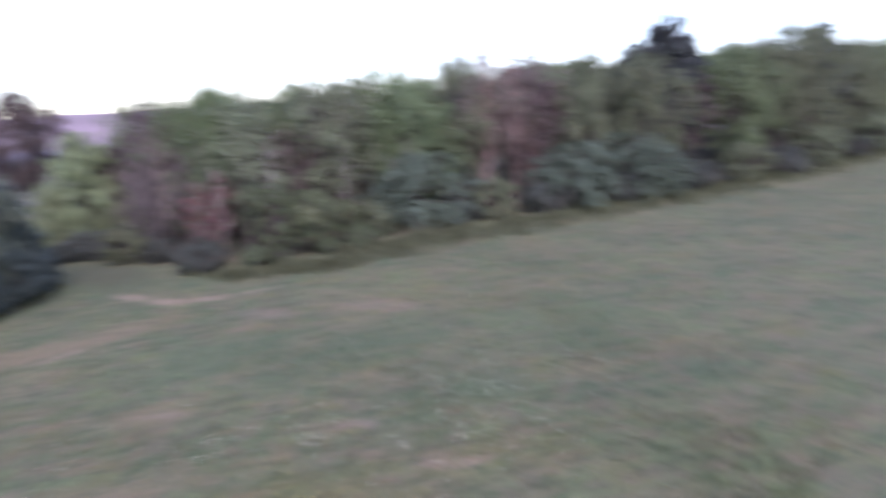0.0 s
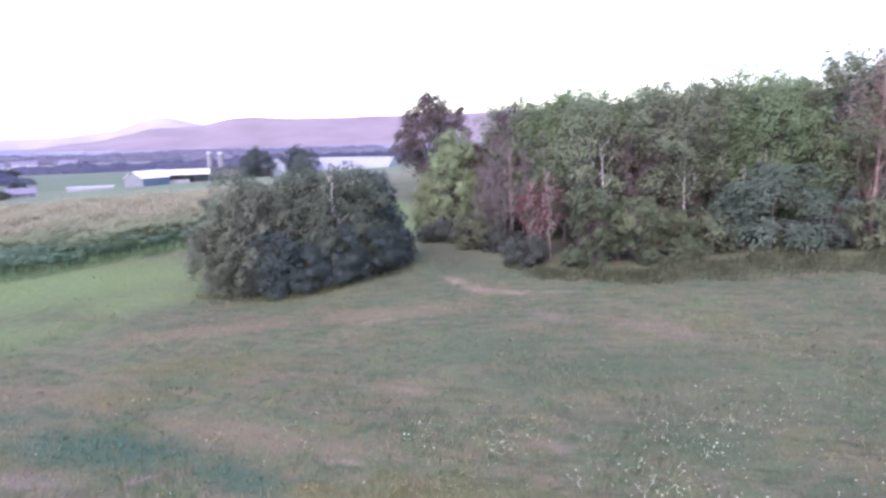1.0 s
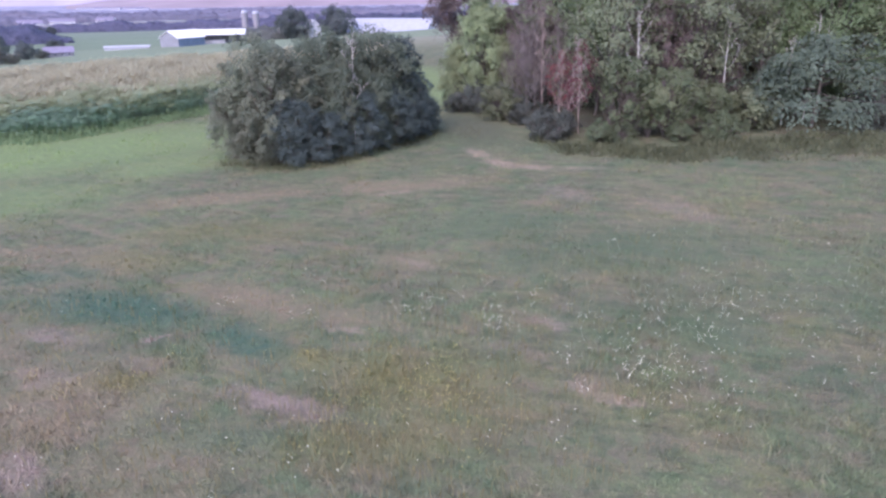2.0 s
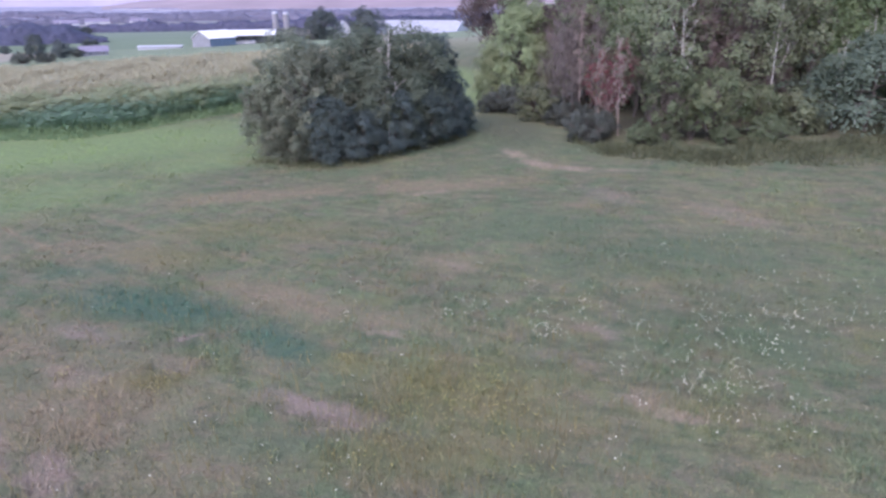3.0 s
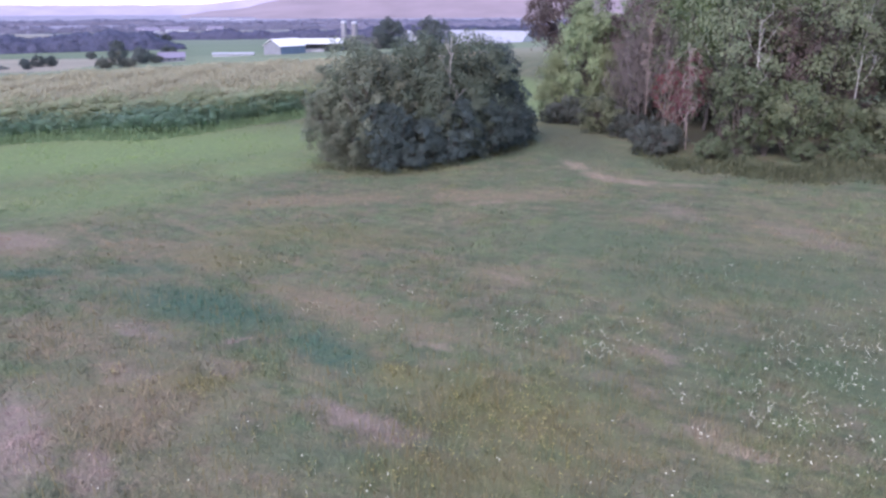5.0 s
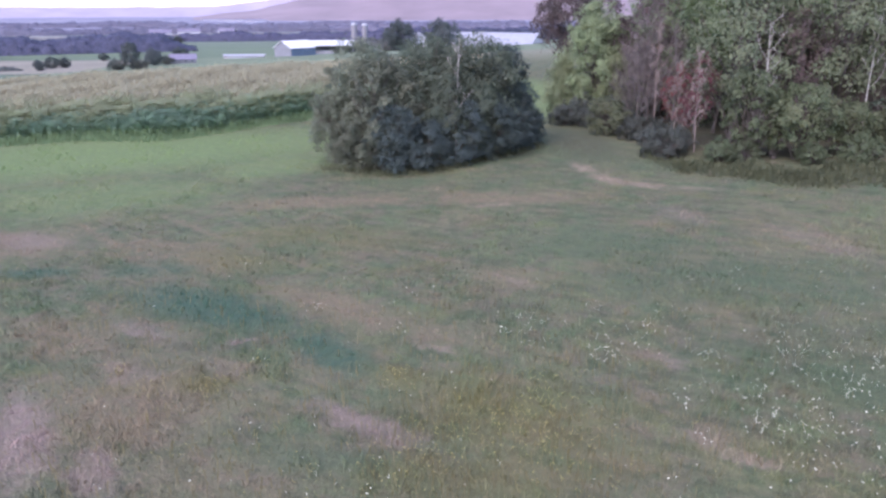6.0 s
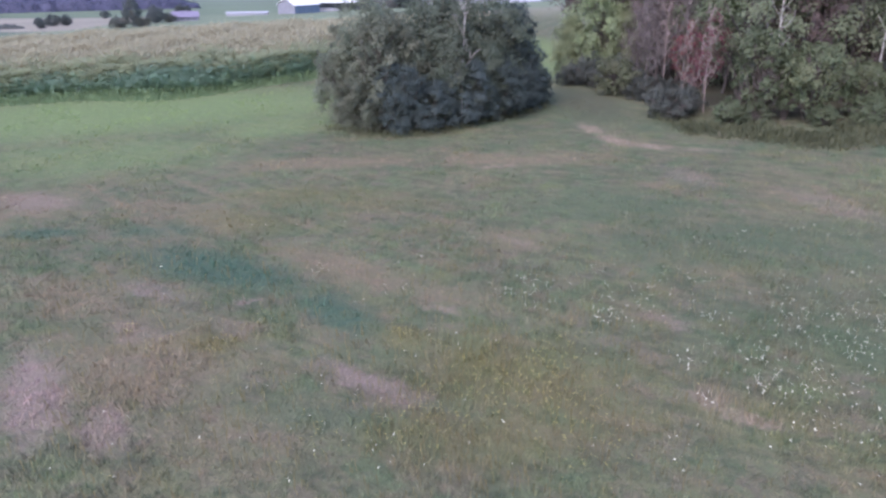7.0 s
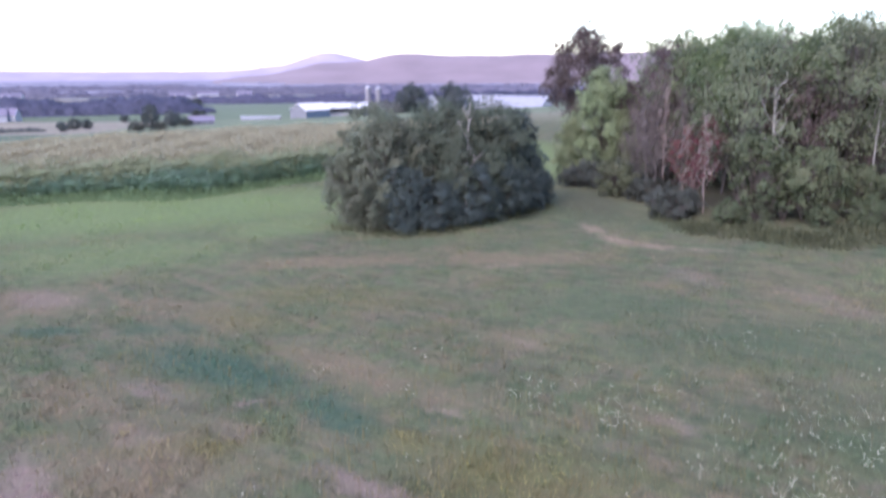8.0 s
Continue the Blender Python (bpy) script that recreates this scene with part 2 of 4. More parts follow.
def ground_material():
    m, nt, b = material("meadow_soil")
    c, pos, fine = meadow_colour(nt)
    grain = noise_tex(nt, pos, 14.0, 4.0, 0.7, 0.3, 0.7)
    tuft = noise_tex(nt, pos, 5.0, 5.0, 0.7, 0.35, 0.65)
    near = mix(nt, math_node(nt, "MULTIPLY", grain, 0.34), c, (0.035, 0.035, 0.025))
    near = mix(nt, math_node(nt, "MULTIPLY", tuft, 0.25), near, (0.15, 0.15, 0.085))
    # crops and pastures of the valley, field by field
    mp = nt.nodes.new("ShaderNodeMapping")
    mp.inputs["Scale"].default_value = (0.0042, 0.0085, 0)
    mp.inputs["Rotation"].default_value = (0, 0, 0.16)
    nt.links.new(pos, mp.inputs["Vector"])
    vor = node(nt, "ShaderNodeTexVoronoi", Scale=1.0, Randomness=0.85)
    nt.links.new(mp.outputs[0], vor.inputs["Vector"])
    sep = nt.nodes.new("ShaderNodeSeparateColor")
    nt.links.new(vor.outputs["Color"], sep.inputs[0])
    ramp = nt.nodes.new("ShaderNodeValToRGB")
    ramp.color_ramp.interpolation = "CONSTANT"
    for i, (p, col) in enumerate(((0.0, (0.125, 0.165, 0.115)), (0.3, (0.20, 0.19, 0.145)), (0.5, (0.10, 0.135, 0.10)), (0.72, (0.155, 0.19, 0.13)), (0.88, (0.25, 0.225, 0.19)))):
        e = ramp.color_ramp.elements[i] if i < 2 else ramp.color_ramp.elements.new(p)
        e.position, e.color = p, (*col, 1)
    nt.links.new(sep.outputs[0], ramp.inputs[0])
    farc = mix(nt, math_node(nt, "MULTIPLY", noise_tex(nt, pos, 0.02, 4.0), 0.35), ramp.outputs[0], (0.09, 0.11, 0.075))
    ln = nt.nodes.new("ShaderNodeVectorMath")
    ln.operation = "LENGTH"
    nt.links.new(pos, ln.inputs[0])
    fade = nt.nodes.new("ShaderNodeMapRange")
    fade.inputs["From Min"].default_value, fade.inputs["From Max"].default_value = 105, 130
    nt.links.new(ln.outputs["Value"], fade.inputs["Value"])
    # far fields fade to violet: haze blended into the base colour by distance
    haze_mix = nt.nodes.new("ShaderNodeMapRange")
    haze_mix.inputs["From Min"].default_value, haze_mix.inputs["From Max"].default_value = 420, 1500
    nt.links.new(ln.outputs["Value"], haze_mix.inputs["Value"])
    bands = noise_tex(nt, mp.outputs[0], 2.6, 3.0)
    farc = mix(nt, haze_mix.outputs[0], farc, mix(nt, bands, (0.155, 0.155, 0.22), (0.275, 0.26, 0.335)))
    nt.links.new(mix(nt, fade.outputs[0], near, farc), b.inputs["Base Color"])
    b.inputs["Roughness"].default_value = 0.95
    b.inputs["Specular IOR Level"].default_value = 0.15
    bump(nt, b, tuft, 0.45, 0.12)
    return m


def grass_material():
    m, nt, b = material("grass_blades")
    c, pos, fine = meadow_colour(nt)
    geo = nt.nodes.new("ShaderNodeNewGeometry")
    hsv = node(nt, "ShaderNodeHueSaturation", Saturation=1.08)
    v = math_node(nt, "MULTIPLY_ADD", geo.outputs["Random Per Island"], 0.8, 0.72)
    nt.links.new(v, hsv.inputs["Value"])
    nt.links.new(c, hsv.inputs["Color"])
    nt.links.new(hsv.outputs[0], b.inputs["Base Color"])
    b.inputs["Roughness"].default_value = 0.7
    b.inputs["Specular IOR Level"].default_value = 0.25
    return m


MAT_GROUND, MAT_GRASS = ground_material(), grass_material()
MAT_BARK = plain("grey_bark", (0.105, 0.088, 0.082), 0.9, 0, 0.4, 2.0, 0.6)
MAT_BIRCH = plain("pale_bark", (0.36, 0.34, 0.33), 0.8, 0, 0.3, 2.5, 0.3)
MAT_DEAD = plain("dead_twigs", (0.145, 0.124, 0.124), 0.9, 0, 0.3, 2.0, 0.3)
MAT_REDBARK = plain("rusty_bark", (0.24, 0.16, 0.15), 0.9, 0, 0.3, 2.0, 0.3)
MAT_PALEPINK = plain("pale_pinkish_bark", (0.27, 0.215, 0.205), 0.85, 0, 0.25, 2.0, 0.3)
LEAF = {
    "oak": leafy("oak_leaves", (0.130, 0.188, 0.098), (0.202, 0.272, 0.142), (0.167, 0.208, 0.118), 0.5),
    "young": leafy("bright_young_leaves", (0.108, 0.136, 0.085), (0.158, 0.192, 0.120), (0.128, 0.146, 0.091), 0.5),
    "ash": leafy("fresh_green_leaves", (0.136, 0.186, 0.106), (0.206, 0.264, 0.150), (0.178, 0.205, 0.126), 0.5),
    "dull": leafy("dull_leaves", (0.138, 0.166, 0.108), (0.198, 0.230, 0.148), (0.183, 0.192, 0.132), 0.6),
    "brown": leafy("browning_leaves", (0.117, 0.097, 0.096), (0.171, 0.137, 0.134), (0.170, 0.122, 0.125), 0.7),
    "lime": leafy("light_green_leaves", (0.217, 0.263, 0.154), (0.293, 0.345, 0.197), (0.235, 0.260, 0.169), 0.6),
    "maple": leafy("maple_leaves", (0.106, 0.136, 0.084), (0.168, 0.198, 0.118), (0.163, 0.161, 0.101), 0.6),
    "shrub": leafy("shrub_leaves", (0.139, 0.168, 0.131), (0.202, 0.236, 0.177), (0.192, 0.193, 0.147), 0.6),
    "thick": leafy("dark_shrub_leaves", (0.098, 0.125, 0.098), (0.155, 0.192, 0.144), (0.138, 0.146, 0.114), 0.6),
    "blue": leafy("blue_green_leaves", (0.062, 0.083, 0.085), (0.119, 0.154, 0.146), (0.081, 0.104, 0.105), 0.5),
    "mound": leafy("dark_bush_leaves", (0.085, 0.098, 0.091), (0.128, 0.143, 0.126), (0.109, 0.112, 0.105), 0.5),
    "pine": leafy("blue_green_fans", (0.095, 0.128, 0.100), (0.149, 0.189, 0.145)),
    "spruce": leafy("evergreen_needles", (0.050, 0.059, 0.063), (0.098, 0.106, 0.110)),
    "rust": leafy("rust_red_needles", (0.172, 0.068, 0.072), (0.225, 0.093, 0.096)),
    "pink": leafy("pinkish_dying_leaves", (0.216, 0.175, 0.164), (0.289, 0.241, 0.220), (0.191, 0.184, 0.149), 0.7),
    "lone": leafy("dark_brownish_leaves", (0.097, 0.081, 0.078), (0.142, 0.118, 0.109), (0.139, 0.098, 0.105), 0.6),
    # yard leaves are lightened and blued to imitate haze over the distance
    "yard": leafy("haze_lightened_yard_leaves", (0.1, 0.122, 0.125), (0.13, 0.152, 0.15), (0.118, 0.13, 0.136), 0.5),
    "weed": leafy("weed_leaves", (0.091, 0.109, 0.068), (0.166, 0.171, 0.105), (0.130, 0.141, 0.084), 0.5),
}


# ---- building blocks ----
def mesh_from(name, verts, faces, mat, shade=False):
    me = bpy.data.meshes.new(name)
    me.from_pydata(verts, [], faces)
    me.materials.append(mat)
    if shade:
        me.polygons.foreach_set("use_smooth", [True] * len(me.polygons))
    me.update()
    return me


def child(name, me, parent, label=""):
    ob = new(name, me)
    ob.parent = parent
    return tagged(ob, label)


def part(name, bm, mat, parent, label=""):
    me = bpy.data.meshes.new(name)
    bm.to_mesh(me)
    bm.free()
    me.materials.append(mat)
    return child(name, me, parent, label)


def thing(name, x, y, z, turn, label, category, group="", kind=""):
    ob = new(name)
    ob.matrix_world = pose(x, y, z, 0, 0, turn)
    return tagged(ob, label, category, group, kind)


def quads(p, u, v):
    """Flat quads round the points p, with half-sides u and v, as arrays for foreach_set."""
    n = len(p)
    co = np.empty((n, 4, 3))
    co[:, 0], co[:, 1], co[:, 2], co[:, 3] = p - u * 0.35 - v, p + u - v * 0.1, p + u * 0.25 + v, p - u + v * 0.15
    return co.reshape(-1, 3)


def quad_mesh(name, co, mat):
    """A mesh of loose four-cornered pieces from an (n*4, 3) array."""
    n = len(co) // 4
    me = bpy.data.meshes.new(name)
    me.vertices.add(n * 4)
    me.vertices.foreach_set("co", co.astype(np.float32).ravel())
    me.loops.add(n * 4)
    me.loops.foreach_set("vertex_index", np.arange(n * 4, dtype=np.int32))
    me.polygons.add(n)
    me.polygons.foreach_set("loop_start", np.arange(0, n * 4, 4, dtype=np.int32))
    me.update(calc_edges=True)
    me.materials.append(mat)
    return me


def unit(v):
    return v / np.maximum(np.linalg.norm(v, axis=-1, keepdims=True), 1e-9)


def leaves(rng, centres, radii, axis, count, size, sprays=7, droop=0.2, jitter=0.52):
    """Leaves on drooping, roof-like sprays: every clump of the crown carries some, facing away from the crown's axis."""
    m = len(centres)
    away = unit(centres - axis)[:, None]
    d = unit(rng.normal(size=(m, sprays, 3)) + away * 0.8)
    sub = (centres[:, None] + d * radii[:, None, None] * rng.uniform(0.3, 1.1, (m, sprays, 1))).reshape(-1, 3)
    sub_r = (radii[:, None] * rng.uniform(0.35, 0.75, (m, sprays))).ravel()
    aim = unit(d * np.array((1, 1, 0.3)) * 0.7 + away * 0.45 + np.array((0, 0, 0.62))).reshape(-1, 3)
    e1 = unit(np.cross(aim, rng.normal(size=aim.shape)))
    e2 = np.cross(aim, e1)
    k = rng.choice(len(sub), count, p=sub_r ** 1.8 / (sub_r ** 1.8).sum())
    ang = rng.uniform(0, 6.283, (count, 1))
    r = np.sqrt(rng.uniform(0.02, 1, (count, 1))) * rng.choice((1.0, 1.35), (count, 1), p=(0.66, 0.34))
    spoke = np.cos(ang) * e1[k] + np.sin(ang) * e2[k]
    big = sub_r[k][:, None]
    p = sub[k] + spoke * r * big - aim[k] * (droop * r ** 2 * big) + rng.normal(scale=0.25, size=(count, 3)) * big
    nrm = unit(aim[k] + spoke * r * 0.65 + rng.normal(scale=jitter, size=(count, 3)))
    v = unit(np.cross(nrm, spoke + rng.normal(scale=0.45, size=(count, 3))))
    u = np.cross(v, nrm)
    s = size * rng.uniform(0.55, 1.3, (count, 1))
    return quads(p, u * s, v * s * 0.6)


def tube(verts, faces, path, radii, sides=6):
    """A tapered limb along a path."""
    path = np.asarray(path, float)
    start = len(verts)
    for i, p in enumerate(path):
        t = unit(path[min(i + 1, len(path) - 1)] - path[max(i - 1, 0)])
        a = unit(np.cross(t, (0.31, 0.95, 0.05)))
        b = np.cross(t, a)
        for s in range(sides):
            ang = 2 * math.pi * s / sides
            verts.append(tuple(p + radii[i] * (math.cos(ang) * a + math.sin(ang) * b)))
    for i in range(len(path) - 1):
        for s in range(sides):
            q = start + i * sides
            faces.append((q + s, q + (s + 1) % sides, q + sides + (s + 1) % sides, q + sides + s))
    faces.append(tuple(start + (len(path) - 1) * sides + s for s in range(sides)))


def limb(rng, a, b, bend, n=5):
    a, b = np.asarray(a, float), np.asarray(b, float)
    off = rng.normal(scale=bend, size=3)
    return [a + (b - a) * s + off * math.sin(math.pi * s) for s in np.linspace(0, 1, n)]


def broadleaf(seed, tall, wide, low, leaf_mat, bark_mat, clumps=46, count=9000, size=0.17, lean=0.0, top=1.0, stout=1.0, wild=14):
    """Meshes of a broad-leaved tree: trunk with limbs, and a crown of clumps with gaps."""
    rng = np.random.default_rng(seed)
    verts, faces = [], []
    trunk_top = np.array((lean, rng.normal(scale=0.2), tall * 0.78))
    girth = (0.04 + tall * 0.012) * stout
    spine = limb(rng, (0, 0, -0.25), trunk_top, tall * 0.025, 8)
    tube(verts, faces, spine, np.linspace(girth, girth * 0.3, 8), 8)
    cz, half = (low + tall) / 2, (tall - low) / 2
    centres, radii, axis = [], [], []
    lobes, phase, twist = rng.integers(3, 6), rng.uniform(0, 6.283), rng.uniform(-1.5, 1.5)
    for i in range(clumps):
        zz = -1 + 2 * (i + 0.5) / clumps
        ang = i * 2.39996 + rng.normal(scale=0.35)
        ring = math.sqrt(max(0.0, 1 - zz * zz)) * (1.0 if zz > -0.3 else 0.92)
        if zz > 0:
            ring = ring * (1 - 0.15 * zz * (2 - top))
        lobe = 1 + 0.26 * math.sin(lobes * ang + phase + twist * 2 * zz)
        rr = (rng.uniform(0.55, 0.95) if i % 4 else rng.uniform(0.9, 1.12)) * lobe
        rise = rng.uniform(0.84, 1.0) + 0.07 * (lobe - 1) * 6 * (zz > 0)
        c = np.array((math.cos(ang) * ring * wide * rr + lean * (zz + 1) / 2, math.sin(ang) * ring * wide * rr, cz + half * zz * rise))
        centres.append(c)
        radii.append((rng.uniform(0.2, 0.36) if i % 4 else rng.uniform(0.13, 0.2)) * min(wide, half * 1.2) + 0.1)
        axis.append((lean * (zz + 1) / 2, 0, c[2] - 0.25 * half))
    # loose shoots that stand out of the crown, mostly upwards
    for i in range(wild):
        d = unit(rng.normal(size=3) * np.array((1, 1, 0.6)) + np.array((0, 0, 0.45)))
        for out in (0.95, 1.08, 1.2):
            hub = np.array((lean * (d[2] + 1) / 2, 0, cz))
            centres.append(hub + d * np.array((wide, wide, half)) * out * rng.uniform(0.95, 1.04))
            radii.append((0.16 - 0.09 * (out - 0.9) / 0.3) * min(wide, half) * rng.uniform(0.7, 1.2) + 0.05)
            axis.append(hub)
    centres, radii, axis = np.array(centres), np.array(radii), np.array(axis)
    for c in centres[:: max(1, clumps // 18)]:
        s = np.clip((c[2] - 0.2 * tall) / (0.9 * tall), 0.12, 0.92)
        base = spine[int(s * 7 * 0.75)]
        tube(verts, faces, limb(rng, base, c, 0.15), np.linspace(girth * 0.38, 0.012, 5), 5)
    crown = leaves(rng, centres, radii, axis, count, size)
    return mesh_from("trunk", verts, faces, bark_mat, True), quad_mesh("crown", crown, leaf_mat)


def spreading(seed, tall, wide, leaf_mat, bark_mat, boughs=34, count=13000, size=0.095):
    """Meshes of a low, wide tree: boughs reach outwards in storeys and carry flat fans of leaves that hang at the tips."""
    rng = np.random.default_rng(seed)
    verts, faces = [], []
    tube(verts, faces, limb(rng, (0, 0, -0.2), (0.2, 0.1, tall * 0.95), 0.15, 7), np.linspace(0.1, 0.02, 7), 7)
    fan, fan_r, aim = [], [], []
    for i in range(boughs):
        f = 0.22 + 0.75 * (i + 0.5) / boughs
        ang = i * 2.39996 + rng.normal(scale=0.25)
        reach = wide * math.sqrt(max(0.02, 1 - ((f - 0.3) / 0.72) ** 2)) * rng.uniform(0.7, 1.08)
        a = np.array((0.05, 0.0, tall * f * 0.85))
        b = np.array((math.cos(ang) * reach, math.sin(ang) * reach, tall * f + 0.1 * reach * rng.uniform(-0.6, 0.8)))
        path = limb(rng, a, b, 0.12, 6)
        tube(verts, faces, path, np.linspace(0.045, 0.008, 6), 5)
        for k in (2, 3, 4, 5):
            fan.append(path[k] + rng.normal(scale=0.12, size=3))
            fan_r.append(rng.uniform(0.4, 0.8) * (0.55 + 0.15 * k))
            aim.append(unit(np.array((math.cos(ang) * 0.5, math.sin(ang) * 0.5, 1.0)) + rng.normal(scale=0.18, size=3)))
    fan, fan_r, aim = np.array(fan), np.array(fan_r), np.array(aim)
    k = rng.choice(len(fan), count, p=fan_r ** 2 / (fan_r ** 2).sum())
    e1 = unit(np.cross(aim, rng.normal(size=aim.shape)))[k]
    e2 = np.cross(aim[k], e1)
    turn = rng.uniform(0, 6.283, (count, 1))
    r = np.sqrt(rng.uniform(0, 1, (count, 1))) * rng.choice((1.0, 1.3), (count, 1), p=(0.75, 0.25))
    spoke = np.cos(turn) * e1 + np.sin(turn) * e2
    big = fan_r[k][:, None]
    p = fan[k] + spoke * r * big - aim[k] * 0.45 * r ** 2 * big + rng.normal(scale=0.08, size=(count, 3)) * big
    nrm = unit(aim[k] + spoke * r * 0.5 + rng.normal(scale=0.35, size=(count, 3)))
    v = unit(np.cross(nrm, spoke + rng.normal(scale=0.35, size=(count, 3))))
    z = size * rng.uniform(0.6, 1.3, (count, 1))
    return mesh_from("trunk", verts, faces, bark_mat, True), quad_mesh("crown", quads(p, np.cross(v, nrm) * z, v * z * 0.55), leaf_mat)


def bare_tree(seed, tall, wide, mat, boughs=16, twigs=7, girth=0.09, fork=0.25):
    """Mesh of a leafless tree with boughs and twigs."""
    rng = np.random.default_rng(seed)
    verts, faces = [], []
    spine = limb(rng, (0, 0, -0.2), (rng.normal(scale=0.25), rng.normal(scale=0.2), tall), 0.18, 9)
    tube(verts, faces, spine, np.linspace(girth, girth * 0.2, 9), 7)
    for i in range(boughs):
        f = fork + (0.95 - fork) * (i + 0.5) / boughs
        a = spine[int(f * 8)] * (1 - (f * 8) % 1) + spine[min(8, int(f * 8) + 1)] * ((f * 8) % 1)
        ang = i * 2.4 + rng.normal(scale=0.4)
        r = wide * (1.15 - f * 0.75) * rng.uniform(0.6, 1.1)
        b = a + np.array((math.cos(ang) * r, math.sin(ang) * r, r * rng.uniform(0.9, 2.0)))
        path = limb(rng, a, b, 0.12)
        tube(verts, faces, path, np.linspace(girth * 0.3, 0.01, 5), 5)
        for k in range(twigs):
            s = path[rng.integers(1, 5)]
            e = s + rng.normal(size=3) * 0.22 * wide + np.array((0, 0, 0.2 * wide))
            tube(verts, faces, limb(rng, s, e, 0.05, 3), (0.014, 0.01, 0.005), 3)
    return mesh_from("trunk", verts, faces, mat, True)


# ---- ground ----
def build_ground():
    near = np.arange(-90, 90.1, 1.5)
    far = 90 + 4800 * (np.linspace(0, 1, 46)[1:] ** 2.6)
    xs = np.concatenate((-far[::-1], near, far))
    ys = np.concatenate((-far[::-1], near, far))
    gx, gy = np.meshgrid(xs, ys)
    n = len(xs)
    gz = height(gx, gy)
    verts = np.stack((gx, gy, gz), -1).reshape(-1, 3)
    i = np.arange(n - 1)
    a = (i[:, None] * n + i[None, :]).ravel()
    faces = np.stack((a, a + 1, a + n + 1, a + n), -1)
    ob = new("ground", mesh_from("ground", verts.tolist(), faces.tolist(), MAT_GROUND, True))
    tagged(ob, "mown meadow of green and dry grass with worn tan patches, falling to a valley", "ground", kind="structure")


build_ground()


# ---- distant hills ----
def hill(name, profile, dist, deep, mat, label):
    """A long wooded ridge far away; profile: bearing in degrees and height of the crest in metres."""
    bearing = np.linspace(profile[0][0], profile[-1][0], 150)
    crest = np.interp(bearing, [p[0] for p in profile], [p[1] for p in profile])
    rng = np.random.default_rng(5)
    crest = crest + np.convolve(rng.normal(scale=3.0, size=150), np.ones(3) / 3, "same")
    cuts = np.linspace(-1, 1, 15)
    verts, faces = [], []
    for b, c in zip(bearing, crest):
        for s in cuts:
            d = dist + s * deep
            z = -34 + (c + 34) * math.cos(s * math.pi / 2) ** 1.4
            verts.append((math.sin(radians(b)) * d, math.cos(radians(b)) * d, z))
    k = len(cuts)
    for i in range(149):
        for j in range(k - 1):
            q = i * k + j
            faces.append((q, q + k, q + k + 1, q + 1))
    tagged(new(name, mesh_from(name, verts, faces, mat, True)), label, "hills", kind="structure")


# Distance haze is mixed straight into both ridges' base colours.
MAT_HILL = plain("haze_tinted_wooded_hill", (0.215, 0.168, 0.195), 0.95, 0, 0.14, 0.004)
MAT_HILL_FAR = plain("haze_tinted_far_hill", (0.315, 0.28, 0.37), 0.95, 0, 0.1, 0.006)
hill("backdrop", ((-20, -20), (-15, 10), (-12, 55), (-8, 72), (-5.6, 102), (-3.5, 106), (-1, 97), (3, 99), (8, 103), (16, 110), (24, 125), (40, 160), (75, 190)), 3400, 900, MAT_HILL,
     "long wooded ridge with pinkish evening haze in its colour")
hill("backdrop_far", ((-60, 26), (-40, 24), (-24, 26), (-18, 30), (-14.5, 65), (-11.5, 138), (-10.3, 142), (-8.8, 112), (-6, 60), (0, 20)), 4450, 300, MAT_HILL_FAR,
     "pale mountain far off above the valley")


